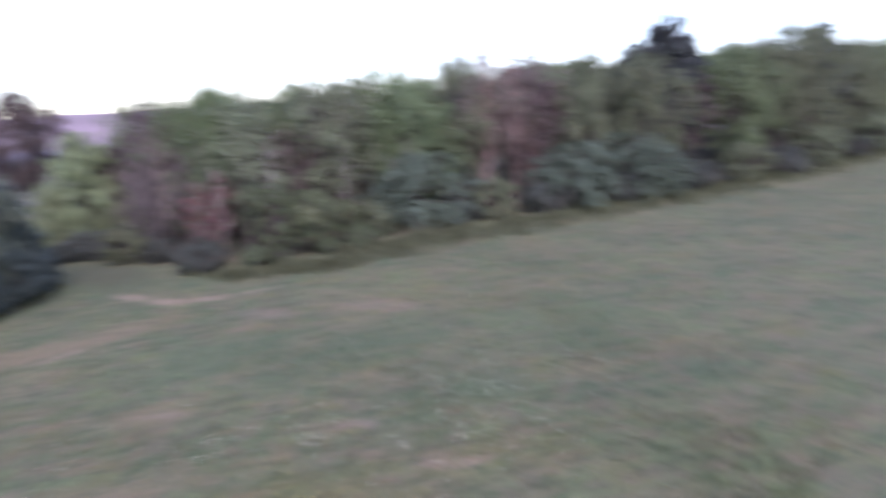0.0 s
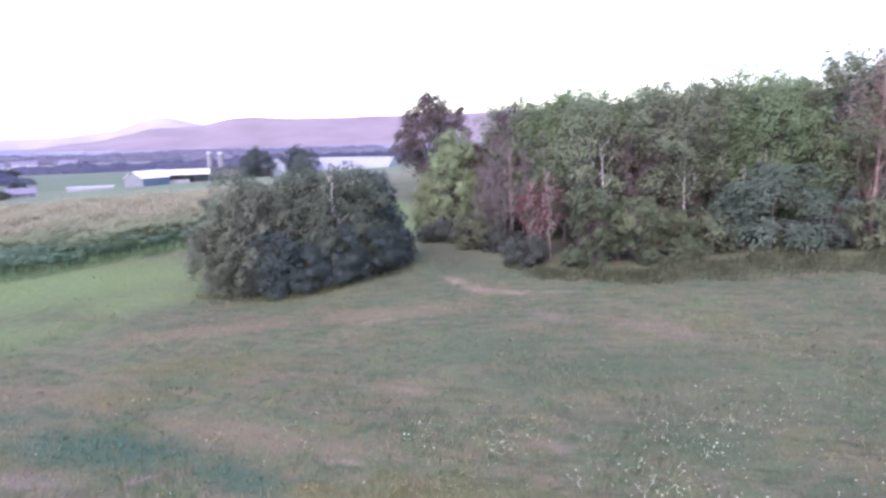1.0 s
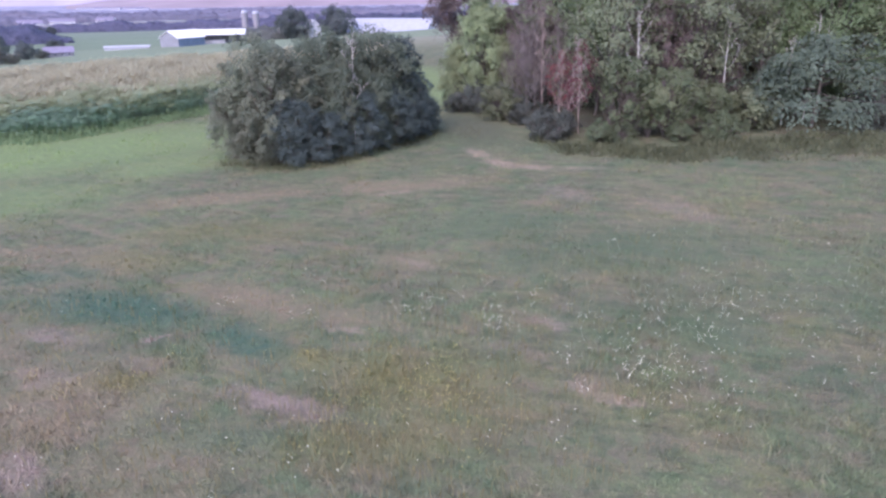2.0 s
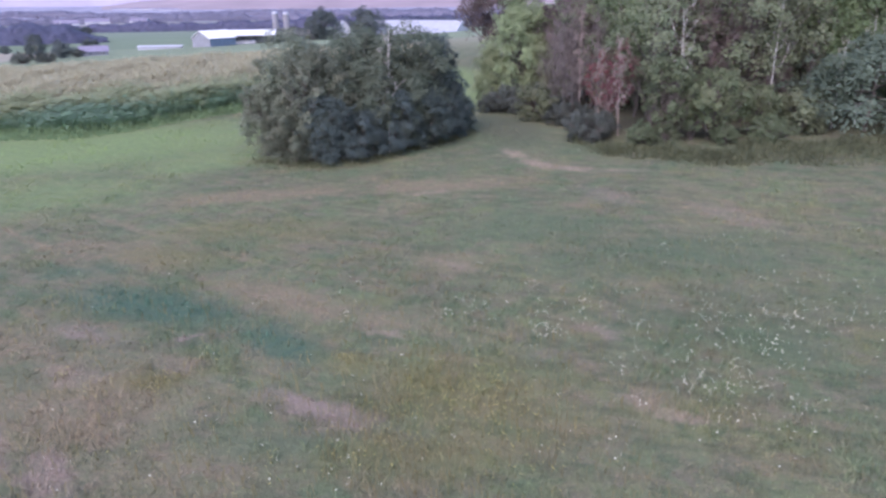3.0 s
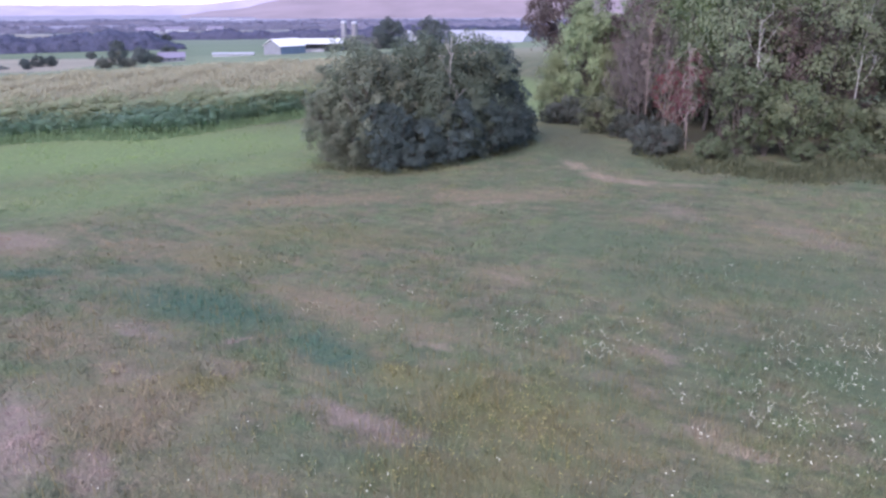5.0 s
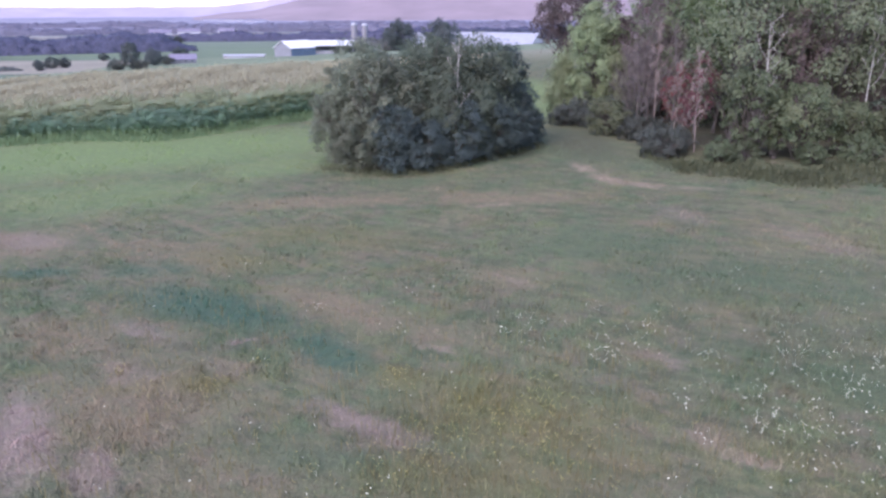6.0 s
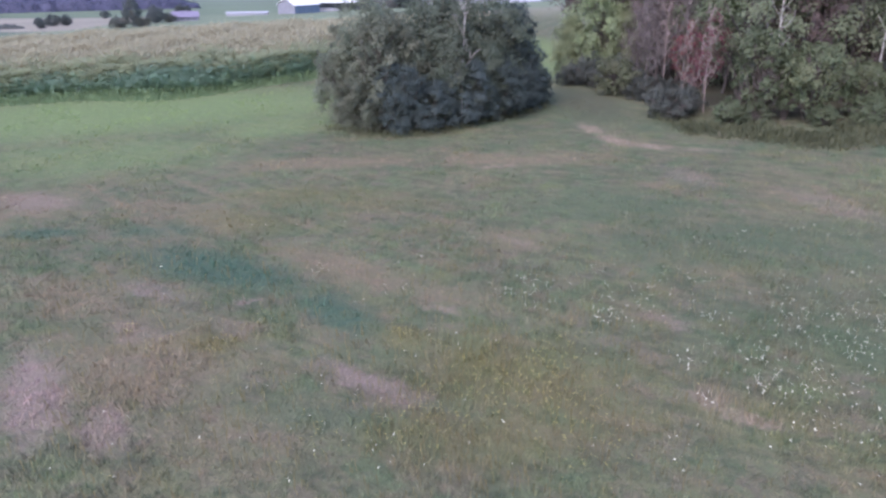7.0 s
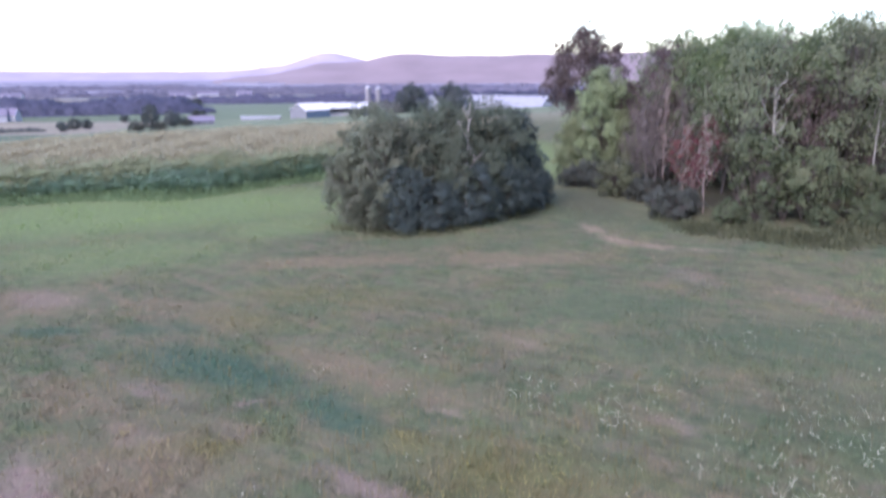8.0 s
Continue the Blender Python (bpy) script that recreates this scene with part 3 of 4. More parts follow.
# ---- trees ----
KINDS = {
    "oak_a": broadleaf(11, 10.2, 4.0, 1.2, LEAF["oak"], MAT_BARK, 90, 32000, 0.08),
    "oak_d": broadleaf(49, 10.3, 2.3, 3.6, LEAF["oak"], MAT_BARK, 60, 17000, 0.085, stout=0.7),
    "oak_b": broadleaf(12, 9.6, 3.4, 1.0, LEAF["ash"], MAT_BARK, 70, 25000, 0.08, 0.4),
    "oak_c": broadleaf(13, 10.0, 3.0, 2.6, LEAF["dull"], MAT_BARK, 62, 20000, 0.08, -0.3),
    "dull_a": broadleaf(14, 9.4, 3.0, 1.4, LEAF["dull"], MAT_BARK, 60, 18000, 0.082),
    "brown_a": broadleaf(15, 8.0, 2.2, 1.5, LEAF["brown"], MAT_BARK, 46, 9000, 0.08),
    "lime_a": broadleaf(16, 8.0, 2.3, 0.2, LEAF["lime"], MAT_BARK, 80, 28000, 0.075, 0.0, -2.2),
    "lone": broadleaf(17, 10.4, 3.7, 2.4, LEAF["lone"], MAT_BIRCH, 80, 22000, 0.11, stout=0.7),
    "pink_a": broadleaf(18, 10.4, 2.4, 4.0, LEAF["pink"], MAT_REDBARK, 40, 4200, 0.1, stout=0.5),
    "maple_a": broadleaf(19, 4.3, 2.1, 1.3, LEAF["maple"], MAT_BARK, 34, 6500, 0.095),
    "maple_b": broadleaf(20, 4.0, 1.1, 0.6, LEAF["young"], MAT_BARK, 24, 3600, 0.09),
    "shrub_a": broadleaf(21, 6.6, 2.35, 0.15, LEAF["shrub"], MAT_BARK, 58, 17000, 0.078, stout=0.6),
    "shrub_b": broadleaf(22, 6.4, 2.25, 0.1, LEAF["blue"], MAT_BARK, 58, 17000, 0.078, stout=0.6),
    "shrub_d": broadleaf(50, 6.6, 2.35, 0.15, LEAF["thick"], MAT_BARK, 58, 17000, 0.078, stout=0.6),
    "shrub_c": broadleaf(34, 5.8, 1.6, 0.5, LEAF["shrub"], MAT_BARK, 34, 5200, 0.085, stout=0.5),
    "fill_a": broadleaf(35, 10.0, 3.4, 2.5, LEAF["ash"], MAT_BARK, 56, 6000, 0.16),
    "fill_b": broadleaf(36, 10.0, 3.1, 2.8, LEAF["dull"], MAT_BARK, 52, 5600, 0.16),
    "deep_a": broadleaf(45, 10.0, 3.4, 2.0, LEAF["ash"], MAT_BARK, 60, 11000, 0.1),
    "deep_b": broadleaf(46, 10.0, 3.1, 2.2, LEAF["dull"], MAT_BARK, 56, 10000, 0.1),
    "deep_c": broadleaf(47, 9.6, 2.8, 2.2, LEAF["brown"], MAT_BARK, 50, 8500, 0.1),
    "fill_c": broadleaf(37, 9.6, 2.8, 2.6, LEAF["brown"], MAT_BARK, 46, 5000, 0.16),
    "yard_a": broadleaf(40, 10.0, 6.2, 0.3, LEAF["yard"], MAT_BARK, 70, 14000, 0.22),
    "yard_b": broadleaf(48, 10.0, 3.0, 0.6, LEAF["yard"], MAT_BARK, 50, 8000, 0.2),
    "low_a": broadleaf(23, 1.7, 1.5, 0.05, LEAF["mound"], MAT_BARK, 30, 5200, 0.065),
    "low_b": broadleaf(24, 1.8, 1.5, 0.05, LEAF["young"], MAT_BARK, 28, 4400, 0.075),
    "low_c": broadleaf(25, 2.4, 1.5, 0.1, LEAF["dull"], MAT_BARK, 28, 3600, 0.10),
    "spread_a": spreading(26, 4.9, 4.3, LEAF["pine"], MAT_BARK),
    "spruce_a": broadleaf(27, 12.2, 2.7, 2.0, LEAF["spruce"], MAT_BARK, 84, 17000, 0.17, 0, 2.0),
    "rust_a": (bare_tree(28, 4.9, 0.62, MAT_PALEPINK, 18, 14, 0.027, 0.25), broadleaf(38, 4.6, 0.75, 1.5, LEAF["rust"], MAT_REDBARK, 26, 1300, 0.05)[1]),
    "bare_a": (bare_tree(29, 8.0, 1.3, MAT_DEAD, 26, 14, 0.07),),
    "bare_b": (bare_tree(30, 7.0, 1.2, MAT_DEAD, 22, 14, 0.065),),
    "birch_a": (bare_tree(31, 7.2, 1.2, MAT_BIRCH, 9, 4, 0.06, 0.45),),
    "birch_b": (bare_tree(32, 6.8, 0.9, MAT_BIRCH, 8, 4, 0.042, 0.4),),
    "snag": (bare_tree(41, 7.4, 0.8, MAT_PALEPINK, 14, 12, 0.038, 0.35),),
    "twiggy": (bare_tree(42, 6.2, 1.9, MAT_DEAD, 30, 18, 0.05, 0.1),),
    "ruddy": (bare_tree(33, 10.6, 1.3, MAT_REDBARK, 20, 10, 0.09, 0.4),),
}
LABELS = {
    "oak": ("tall green broad-leaved tree in the wood's edge", "tree"), "dull": ("dull olive-green tree in the wood", "tree"),
    "fill": ("tall tree deep in the mixed wood", "tree"), "deep": ("tall tree standing deep in the mixed wood", "tree"), "brown": ("small browning, half-withered tree, a kind that also fills shaded hollows", "tree"), "lime": ("light green tree leafy down to the grass", "tree"),
    "lone": ("tall dark reddish-brown tree with pale trunk beyond the wood", "tree"), "pink": ("tall tree with thin pinkish dying leaves", "tree"),
    "maple": ("young maple with bright green leaves before the wood", "tree"), "shrub": ("dense olive-green shrub in a thicket", "shrub"),
    "low": ("low leafy bush at the wood's edge", "bush"), "spread": ("small blue-green tree with wide, flat, hanging boughs", "tree"),
    "spruce": ("tall dark evergreen standing above the wood", "evergreen tree"), "rust": ("dead conifer with rust-red needles", "dead tree"),
    "bare": ("leafless purplish-grey dead tree", "dead tree"), "birch": ("forked dead birch with white bark", "dead tree"), "snag": ("slim dead tree with pale pinkish trunk", "dead tree"), "twiggy": ("leafless shrubby tree with purplish-grey twigs", "dead tree"),
    "yard": ("broad round tree in a farmyard", "tree"), "ruddy": ("bare tall tree with reddish trunk", "dead tree"),
}
NAMES = {"shrub": "shrub", "low": "bush", "spruce": "evergreen_tree", "rust": "dead_conifer", "bare": "dead_tree", "birch": "dead_birch", "ruddy": "dead_tree", "snag": "dead_tree", "twiggy": "dead_tree"}


def plant(kind, x, y, scale=1.0, turn=0.0, stretch=1.0, label="", group=""):
    key = kind.split("_")[0]
    text, cat = LABELS[key]
    ob = new(NAMES.get(key, "tree"))
    ob.matrix_world = pose(x, y, hz(x, y) - 0.03, 0, 0, turn) @ Matrix.Diagonal((scale, scale, scale * stretch, 1))
    tagged(ob, label or text, cat, group)
    for me, name in zip(KINDS[kind], ("trunk", "crown")):
        child(name, me, ob)
    return ob


THICKET = "shrubs of the thicket"
OLIVE_SHRUB, LOW_OLIVE = "olive-green shrub with thin yellowing twigs", "low olive-green shrub in a thicket"
BLUE_SHRUB, LOW_BLUE = "dense dark blue-green shrub in a thicket", "low dark blue-green shrub in a thicket"
DARK_SHRUB, THIN_SHRUB = "dense dark green shrub in a thicket", "thin straggling shrub in a thicket"


def plant_shrubs(row):
    for kind, x, y, s, stretch, turn, label in row:
        plant(kind, x, y, s, turn, stretch, label, THICKET)


# tall shrubs along the thicket's spine
plant_shrubs((
    ("shrub_a", -4.1, 38.6, 0.80, 1.24, 10, OLIVE_SHRUB), ("shrub_a", -2.6, 37.4, 0.90, 0.96, 120, OLIVE_SHRUB), ("shrub_d", -0.6, 38.6, 0.95, 1.02, 200, DARK_SHRUB), ("shrub_d", 1.2, 38.9, 0.97, 0.94, 60, DARK_SHRUB),
    ("shrub_d", 2.7, 39.6, 0.97, 0.99, 40, DARK_SHRUB), ("shrub_b", 4.0, 40.6, 0.84, 1.08, 150, BLUE_SHRUB), ("shrub_b", 5.0, 40.9, 0.60, 0.95, 260, BLUE_SHRUB), ("shrub_d", 0.4, 37.2, 0.76, 0.94, 90, DARK_SHRUB), ("shrub_a", 0.2, 41.0, 1.00, 0.91, 250, OLIVE_SHRUB)))
# low shrubs in front of them
plant_shrubs((
    ("shrub_a", -5.0, 38.0, 0.52, 1.2, 300, LOW_OLIVE), ("shrub_a", -3.9, 36.2, 0.60, 0.84, 30, LOW_OLIVE), ("shrub_b", -1.9, 35.5, 0.64, 0.85, 80, LOW_BLUE), ("shrub_b", -0.3, 35.7, 0.60, 0.68, 170, LOW_BLUE),
    ("shrub_b", 1.6, 36.6, 0.64, 0.81, 190, LOW_BLUE), ("shrub_b", 3.3, 38.0, 0.67, 0.81, 290, LOW_BLUE), ("shrub_b", 5.0, 39.9, 0.63, 0.68, 20, LOW_BLUE), ("shrub_b", 5.9, 40.9, 0.40, 0.75, 60, LOW_BLUE),
    ("shrub_c", -5.7, 38.2, 0.74, 1.00, 220, "thin straggling shrub at the thicket's end"), ("shrub_c", -3.0, 36.4, 0.95, 1.10, 90, THIN_SHRUB), ("shrub_d", 2.4, 37.8, 0.62, 1.05, 10, "low dark green shrub in a thicket")))
plant("birch_b", 1.3, 36.5, 0.98, 20, label="thin dead birch sticking out of the thicket")

# edge of the wood, tree by tree
WOOD = "trees of the wood"


def plant_row(row):
    for kind, x, y, s, turn in row:
        plant(kind, x, y, s, turn, group="" if kind == "lone" else WOOD)


# the wood's end beside the track
plant_row((
    ("lone", 14.4, 75.0, 1.1, 0), ("lime_a", 11.0, 49.0, 0.97, 0), ("lime_a", 13.2, 51.0, 0.84, 130), ("lime_a", 9.0, 49.0, 0.56, 70), ("lime_a", 12.6, 49.4, 0.74, 210), ("lime_a", 12.5, 47.2, 0.62, 310), ("low_a", 10.3, 46.6, 1.05, 0), ("low_a", 11.6, 45.0, 1.0, 130), ("low_a", 9.0, 47.4, 0.8, 40), ("dull_a", 16.5, 55.0, 0.8, 40),
    ("brown_a", 15.6, 45.6, 0.95, 110), ("dull_a", 17.5, 48.5, 0.9, 250),
    ("snag", 13.9, 42.6, 0.9, 0), ("bare_b", 14.9, 42.4, 0.9, 140), ("twiggy", 13.2, 44.2, 0.9, 70), ("twiggy", 13.8, 43.8, 1.05, 160), ("twiggy", 12.7, 45.4, 0.75, 20), ("bare_b", 16.0, 41.5, 0.9, 250), ("twiggy", 15.6, 42.8, 0.95, 300)))
# small growth before the wood's end
plant_row((
    ("rust_a", 14.25, 36.2, 1.08, 0), ("rust_a", 13.4, 37.8, 0.95, 120), ("rust_a", 13.9, 37.0, 0.7, 220),
    ("low_a", 12.2, 35.6, 0.92, 0), ("low_a", 13.0, 36.4, 0.8, 90), ("low_b", 14.6, 33.4, 0.6, 20), ("low_b", 15.3, 32.7, 0.6, 200), ("low_a", 12.2, 40.4, 0.8, 50), ("low_c", 10.9, 42.5, 0.85, 50),
    # the two browning trees are added so their leaf colour darkens the hollow
    ("birch_a", 17.1, 35.5, 0.92, 0), ("maple_b", 15.9, 33.6, 1.06, 0), ("maple_a", 18.2, 33.0, 0.82, 0), ("maple_a", 20.6, 33.2, 0.6, 130), ("brown_a", 22.9, 36.6, 0.48, 20), ("brown_a", 19.8, 37.6, 0.85, 140), ("maple_b", 17.2, 33.4, 0.62, 90)))
# the long side of the wood
plant_row((
    # browning trees near x 19.5 stand in for the hollow's shade between crowns
    ("oak_a", 22.5, 40.8, 0.93, 0), ("oak_d", 17.1, 41.4, 0.93, 0), ("brown_a", 19.7, 41.5, 1.02, 60), ("brown_a", 19.4, 39.4, 0.8, 190), ("oak_b", 18.5, 43.4, 0.95, 90), ("brown_a", 15.2, 47.6, 1.12, 300), ("oak_a", 30.0, 38.6, 1.0, 140), ("oak_c", 26.4, 39.6, 0.95, 30), ("birch_b", 22.2, 34.6, 1.12, 60), ("birch_a", 26.8, 34.0, 0.78, 100), ("birch_b", 25.2, 33.6, 0.72, 10),
    ("spread_a", 26.2, 32.4, 1.0, 0), ("bare_a", 22.4, 38.2, 1.1, 30), ("bare_a", 24.0, 37.6, 1.05, 150), ("bare_b", 23.2, 39.0, 1.2, 250), ("bare_a", 25.6, 37.0, 1.0, 80), ("low_c", 23.2, 33.2, 0.9, 10)))
plant_row((
    ("low_b", 20.4, 31.4, 0.7, 100), ("low_b", 18.4, 32.0, 0.5, 40), ("low_a", 28.6, 30.4, 0.9, 70), ("low_c", 30.2, 29.2, 1.0, 160),
    ("ruddy", 31.6, 31.0, 1.0, 0), ("pink_a", 33.0, 32.2, 1.02, 0), ("pink_a", 36.4, 31.0, 1.05, 100), ("ruddy", 33.6, 30.0, 0.95, 200),
    ("oak_b", 28.6, 35.4, 1.0, 10), ("oak_c", 31.5, 34.0, 1.05, 200), ("spread_a", 36.2, 26.4, 0.9, 80), ("spread_a", 40.4, 24.4, 0.95, 200), ("low_a", 33.4, 27.4, 1.1, 0), ("low_a", 38.4, 24.0, 1.1, 110)))
plant_row((
    ("spruce_a", 50.5, 26.8, 1.0, 0), ("spruce_a", 47.8, 28.4, 0.86, 90), ("oak_c", 44.0, 25.4, 0.98, 20), ("dull_a", 40.4, 28.6, 1.08, 60), ("oak_b", 55.0, 22.6, 1.08, 110),
    ("oak_c", 59.5, 20.8, 1.15, 250), ("dull_a", 64.5, 20.2, 1.2, 10), ("spruce_a", 70.5, 21.0, 0.95, 30), ("low_a", 44.5, 21.6, 1.2, 20), ("low_c", 49.0, 19.8, 1.1, 70), ("low_a", 54.0, 18.4, 1.2, 150),
    ("low_c", 59.0, 17.2, 1.2, 210), ("low_a", 64.0, 16.2, 1.2, 300), ("low_c", 70.0, 15.4, 1.3, 10), ("dull_a", 72.5, 18.5, 1.1, 80), ("oak_b", 78.0, 17.0, 1.1, 180), ("oak_c", 84.0, 15.8, 1.1, 20), ("dull_a", 90.5, 15.0, 1.15, 300), ("low_a", 76, 14.4, 1.3, 200), ("low_c", 83, 13.6, 1.4, 100)))

EDGE_X, EDGE_Y = (6, 12, 17, 24, 31, 42, 55, 66, 90, 120), (48, 33.9, 30.3, 27.8, 25.0, 20.4, 17.2, 15.5, 12.5, 9)


def edge_y(x):
    return float(np.interp(x, EDGE_X, EDGE_Y))


rng = np.random.default_rng(77)
placed = []
for tries in range(900):
    x = rng.uniform(16, 105)
    y = edge_y(x) + rng.uniform(7.5, 34)
    if len(placed) > 66 or y < 12 or any((x - a) ** 2 + (y - b) ** 2 < 3.4 ** 2 for a, b in placed):
        continue
    if x < 24 and y > 62:
        continue
    placed.append((x, y))
    kind = ("fill_a", "fill_a", "fill_b", "fill_b", "fill_a", "fill_b", "fill_c")[rng.integers(0, 7)]
    kind = kind.replace("fill", "deep") if x < 44 else kind
    tall = 9.4 + 0.012 * x
    s = tall / 10.0 * rng.uniform(0.9, 1.06)
    plant(kind, x, y, s, rng.uniform(0, 360), group=WOOD)


# ---- tall weeds along the wood ----
def weeds(name, x, y, tall, mat, label, seed, width=0.02):
    """Leafy stalks at the places x, y."""
    rng = np.random.default_rng(seed)
    n = len(x)
    p = np.stack((x, y, height(x, y) + tall * rng.uniform(0.1, 1.0, n)), -1)
    up = unit(rng.normal(scale=0.45, size=(n, 3)) + np.array((0, 0, 1)))
    side = unit(np.cross(up, rng.normal(size=(n, 3))))
    co = quads(p, side * width * rng.uniform(0.7, 1.8, (n, 1)), up * 0.15 * rng.uniform(0.5, 1.3, (n, 1)))
    tagged(new(name, quad_mesh(name, co, mat)), label, "weeds", kind="stuff")


def edge_weeds():
    rng = np.random.default_rng(9)
    n = 44000
    x = 11.2 + 60 * rng.uniform(0, 1, n) ** 1.5
    line = np.interp(x, EDGE_X, EDGE_Y) + 0.35 * np.sin(x * 1.1) + 0.25 * np.sin(x * 2.7 + 1)
    y = line - 2.8 + np.where(x > 20, 4.6, 3.3) * rng.uniform(0, 1, n) ** 0.6
    lump = 0.5 + 0.5 * np.sin(x * 1.3 + np.sin(y * 1.7) * 2)
    keep = rng.uniform(0, 1, n) < (0.25 + 0.75 * lump) * smooth(11.0, 14.0, x)
    tall = (0.18 + 0.5 * lump * rng.uniform(0.3, 1, n)) * np.clip((y - line + 2.9) / 1.8, 0.25, 1)
    weeds("weeds", x[keep], y[keep], tall[keep], LEAF["weed"], "tall yellow-green weeds fringing the wood", 10)
    # dry stalks at the foot of the thicket
    n = 1300
    x = rng.uniform(-6.4, 6.6, n)
    y = np.interp(x, (-6.4, -2.5, 0.5, 6.6), (36.9, 34.6, 34.9, 40.2)) + rng.normal(scale=0.45, size=n)
    weeds("dry_weeds", x, y, rng.uniform(0.1, 0.35, n), LEAF["weed"], "dry brown weeds at the foot of the thicket", 12, 0.014)


edge_weeds()


def corn():
    rng = np.random.default_rng(4)
    px, py = [], []
    for r in range(135):
        y0 = 47.5 + r * 0.6
        x = np.arange(-92, 6, 0.25)
        x = x + rng.normal(scale=0.09, size=len(x))
        y = y0 + rng.normal(scale=0.13, size=len(x))
        first = 50.5 + 7.5 * smooth(-22, -6, x) + 0.5 * np.sin(x * 0.4)
        ok = (y > first) & (np.hypot(x, y) < np.interp(np.degrees(np.arctan2(x, y)), (-40, -33, -28, -22, -10, 0), (98, 102, 104, 102, 99, 97)))
        px.append(x[ok])
        py.append(y[ok])
    x, y = np.concatenate(px), np.concatenate(py)
    z = height(x, y)
    n = len(x)
    edge = y - (50.5 + 7.5 * smooth(-22, -6, x) + 0.5 * np.sin(x * 0.4))
    tall = 1.95 * rng.uniform(0.9, 1.08, n) * (1 + 0.08 * np.sin(x * 0.8 + np.sin(y * 0.5)))
    rag = (0.5 + 0.5 * np.sin(x * 0.55 + 1.4 * np.sin(x * 0.21))) * (0.45 + 0.55 * smooth(-60, -25, x)) + rng.uniform(0, 0.9, n) ** 2
    tall = tall * np.clip(0.5 + 0.5 * edge / (1.5 + 5.0 * rag) + rng.normal(scale=0.1, size=n), 0.4, 1.0)
    stage = edge + rng.normal(scale=1.0, size=n) - (1.2 + 3.4 * smooth(-40, -16, x)) * rag - 0.4
    ripe = (stage > 0).astype(np.int32) + (stage + rng.normal(scale=3.5, size=n) > 9)
    co, tone = [], []
    for k in range(12):
        # behind the first rows only the upper leaves can be seen
        on = np.flatnonzero((edge < 5) | (k > 4))
        m = len(on)
        ang = rng.uniform(0, 6.283, m)
        f = min(0.12 + 0.11 * k, 0.86 + 0.03 * (k - 7)) + rng.uniform(-0.04, 0.04, m)
        side = np.stack((-np.sin(ang), np.cos(ang), np.zeros(m)), -1)
        out = np.stack((np.cos(ang), np.sin(ang), rng.uniform(0.1, 0.9, m) * (1.0 if k < 5 else 0.18)), -1)
        base = np.stack((x[on], y[on], z[on] + tall[on] * f), -1)
        long = rng.uniform(0.22, 0.36, (m, 1))
        up = unit(np.cross(out, side))
        co.append(quads(base + unit(out) * long, unit(out) * long, side * (0.05 if k < 5 else 0.11) + up * 0.012))
        tone.append(ripe[on] * (k > 3))
    on = np.flatnonzero(edge < 5)
    m = len(on)
    co.append(quads(np.stack((x[on], y[on], z[on] + tall[on] * 0.45), -1), np.tile((0.02, 0.012, 0.0), (m, 1)), np.stack((np.zeros(m), np.zeros(m), tall[on] * 0.45), -1)))
    tone.append(np.zeros(m))
    me = quad_mesh("corn", np.concatenate(co), LEAF_CORN)
    me.materials.append(LEAF_CORN_HALF)
    me.materials.append(LEAF_CORN_TOP)
    me.polygons.foreach_set("material_index", np.concatenate(tone).astype(np.int32))
    ob = new("corn", me)
    tagged(ob, "field of ripe green corn with tan tassels", "corn field", kind="stuff")
    co = []
    ok = ripe > 1
    x, y, z, tall, n = x[ok], y[ok], z[ok], tall[ok], int(ok.sum())
    for k in range(3):
        lean = rng.normal(scale=0.12, size=(n, 3)) + np.stack((np.zeros(n), np.zeros(n), np.full(n, 0.12)), -1)
        tip = np.stack((x, y, z + tall), -1)
        ang = rng.uniform(0, 6.283, n)
        co.append(quads(tip + lean * 0.6, lean, np.stack((np.cos(ang), np.sin(ang), np.zeros(n)), -1) * 0.028))
    child("tassels", quad_mesh("tassels", np.concatenate(co), MAT_TASSEL), ob, "tan corn tassels")


LEAF_CORN_TOP = leafy("ripening_corn_leaves", (0.368, 0.33, 0.24), (0.378, 0.335, 0.245), (0.386, 0.332, 0.25), 0.6, 0.6)
LEAF_CORN_HALF = leafy("half_ripe_corn_leaves", (0.335, 0.365, 0.24), (0.355, 0.38, 0.25), (0.368, 0.372, 0.25), 0.5, 0.6)
LEAF_CORN = leafy("corn_leaves", (0.255, 0.365, 0.275), (0.28, 0.39, 0.29), (0.3, 0.382, 0.28), 0.5, 0.7)
MAT_TASSEL = leafy("corn_tassels", (0.365, 0.328, 0.242), (0.372, 0.332, 0.246), (0.358, 0.326, 0.236), 0.5, 0.6)
corn()


def corn_fringe():
    """Long grass that grows up to the first rows of corn."""
    rng = np.random.default_rng(61)
    n = 16000
    x = rng.uniform(-70, -5, n)
    back = rng.uniform(0, 1, n) ** 1.5
    y = 50.9 + 7.5 * smooth(-22, -6, x) + 0.5 * np.sin(x * 0.4) - 2.6 * back
    tall = (0.75 - 0.6 * back) * rng.uniform(0.5, 1.1, n)
    weeds("long_grass", x, y, tall, LEAF_FRINGE, "long fresh green grass along the edge of the corn", 62, 0.03)


LEAF_FRINGE = leafy("long_grass_blades", (0.15, 0.215, 0.115), (0.19, 0.262, 0.14), (0.165, 0.235, 0.13), 0.5, 0.5)
corn_fringe()


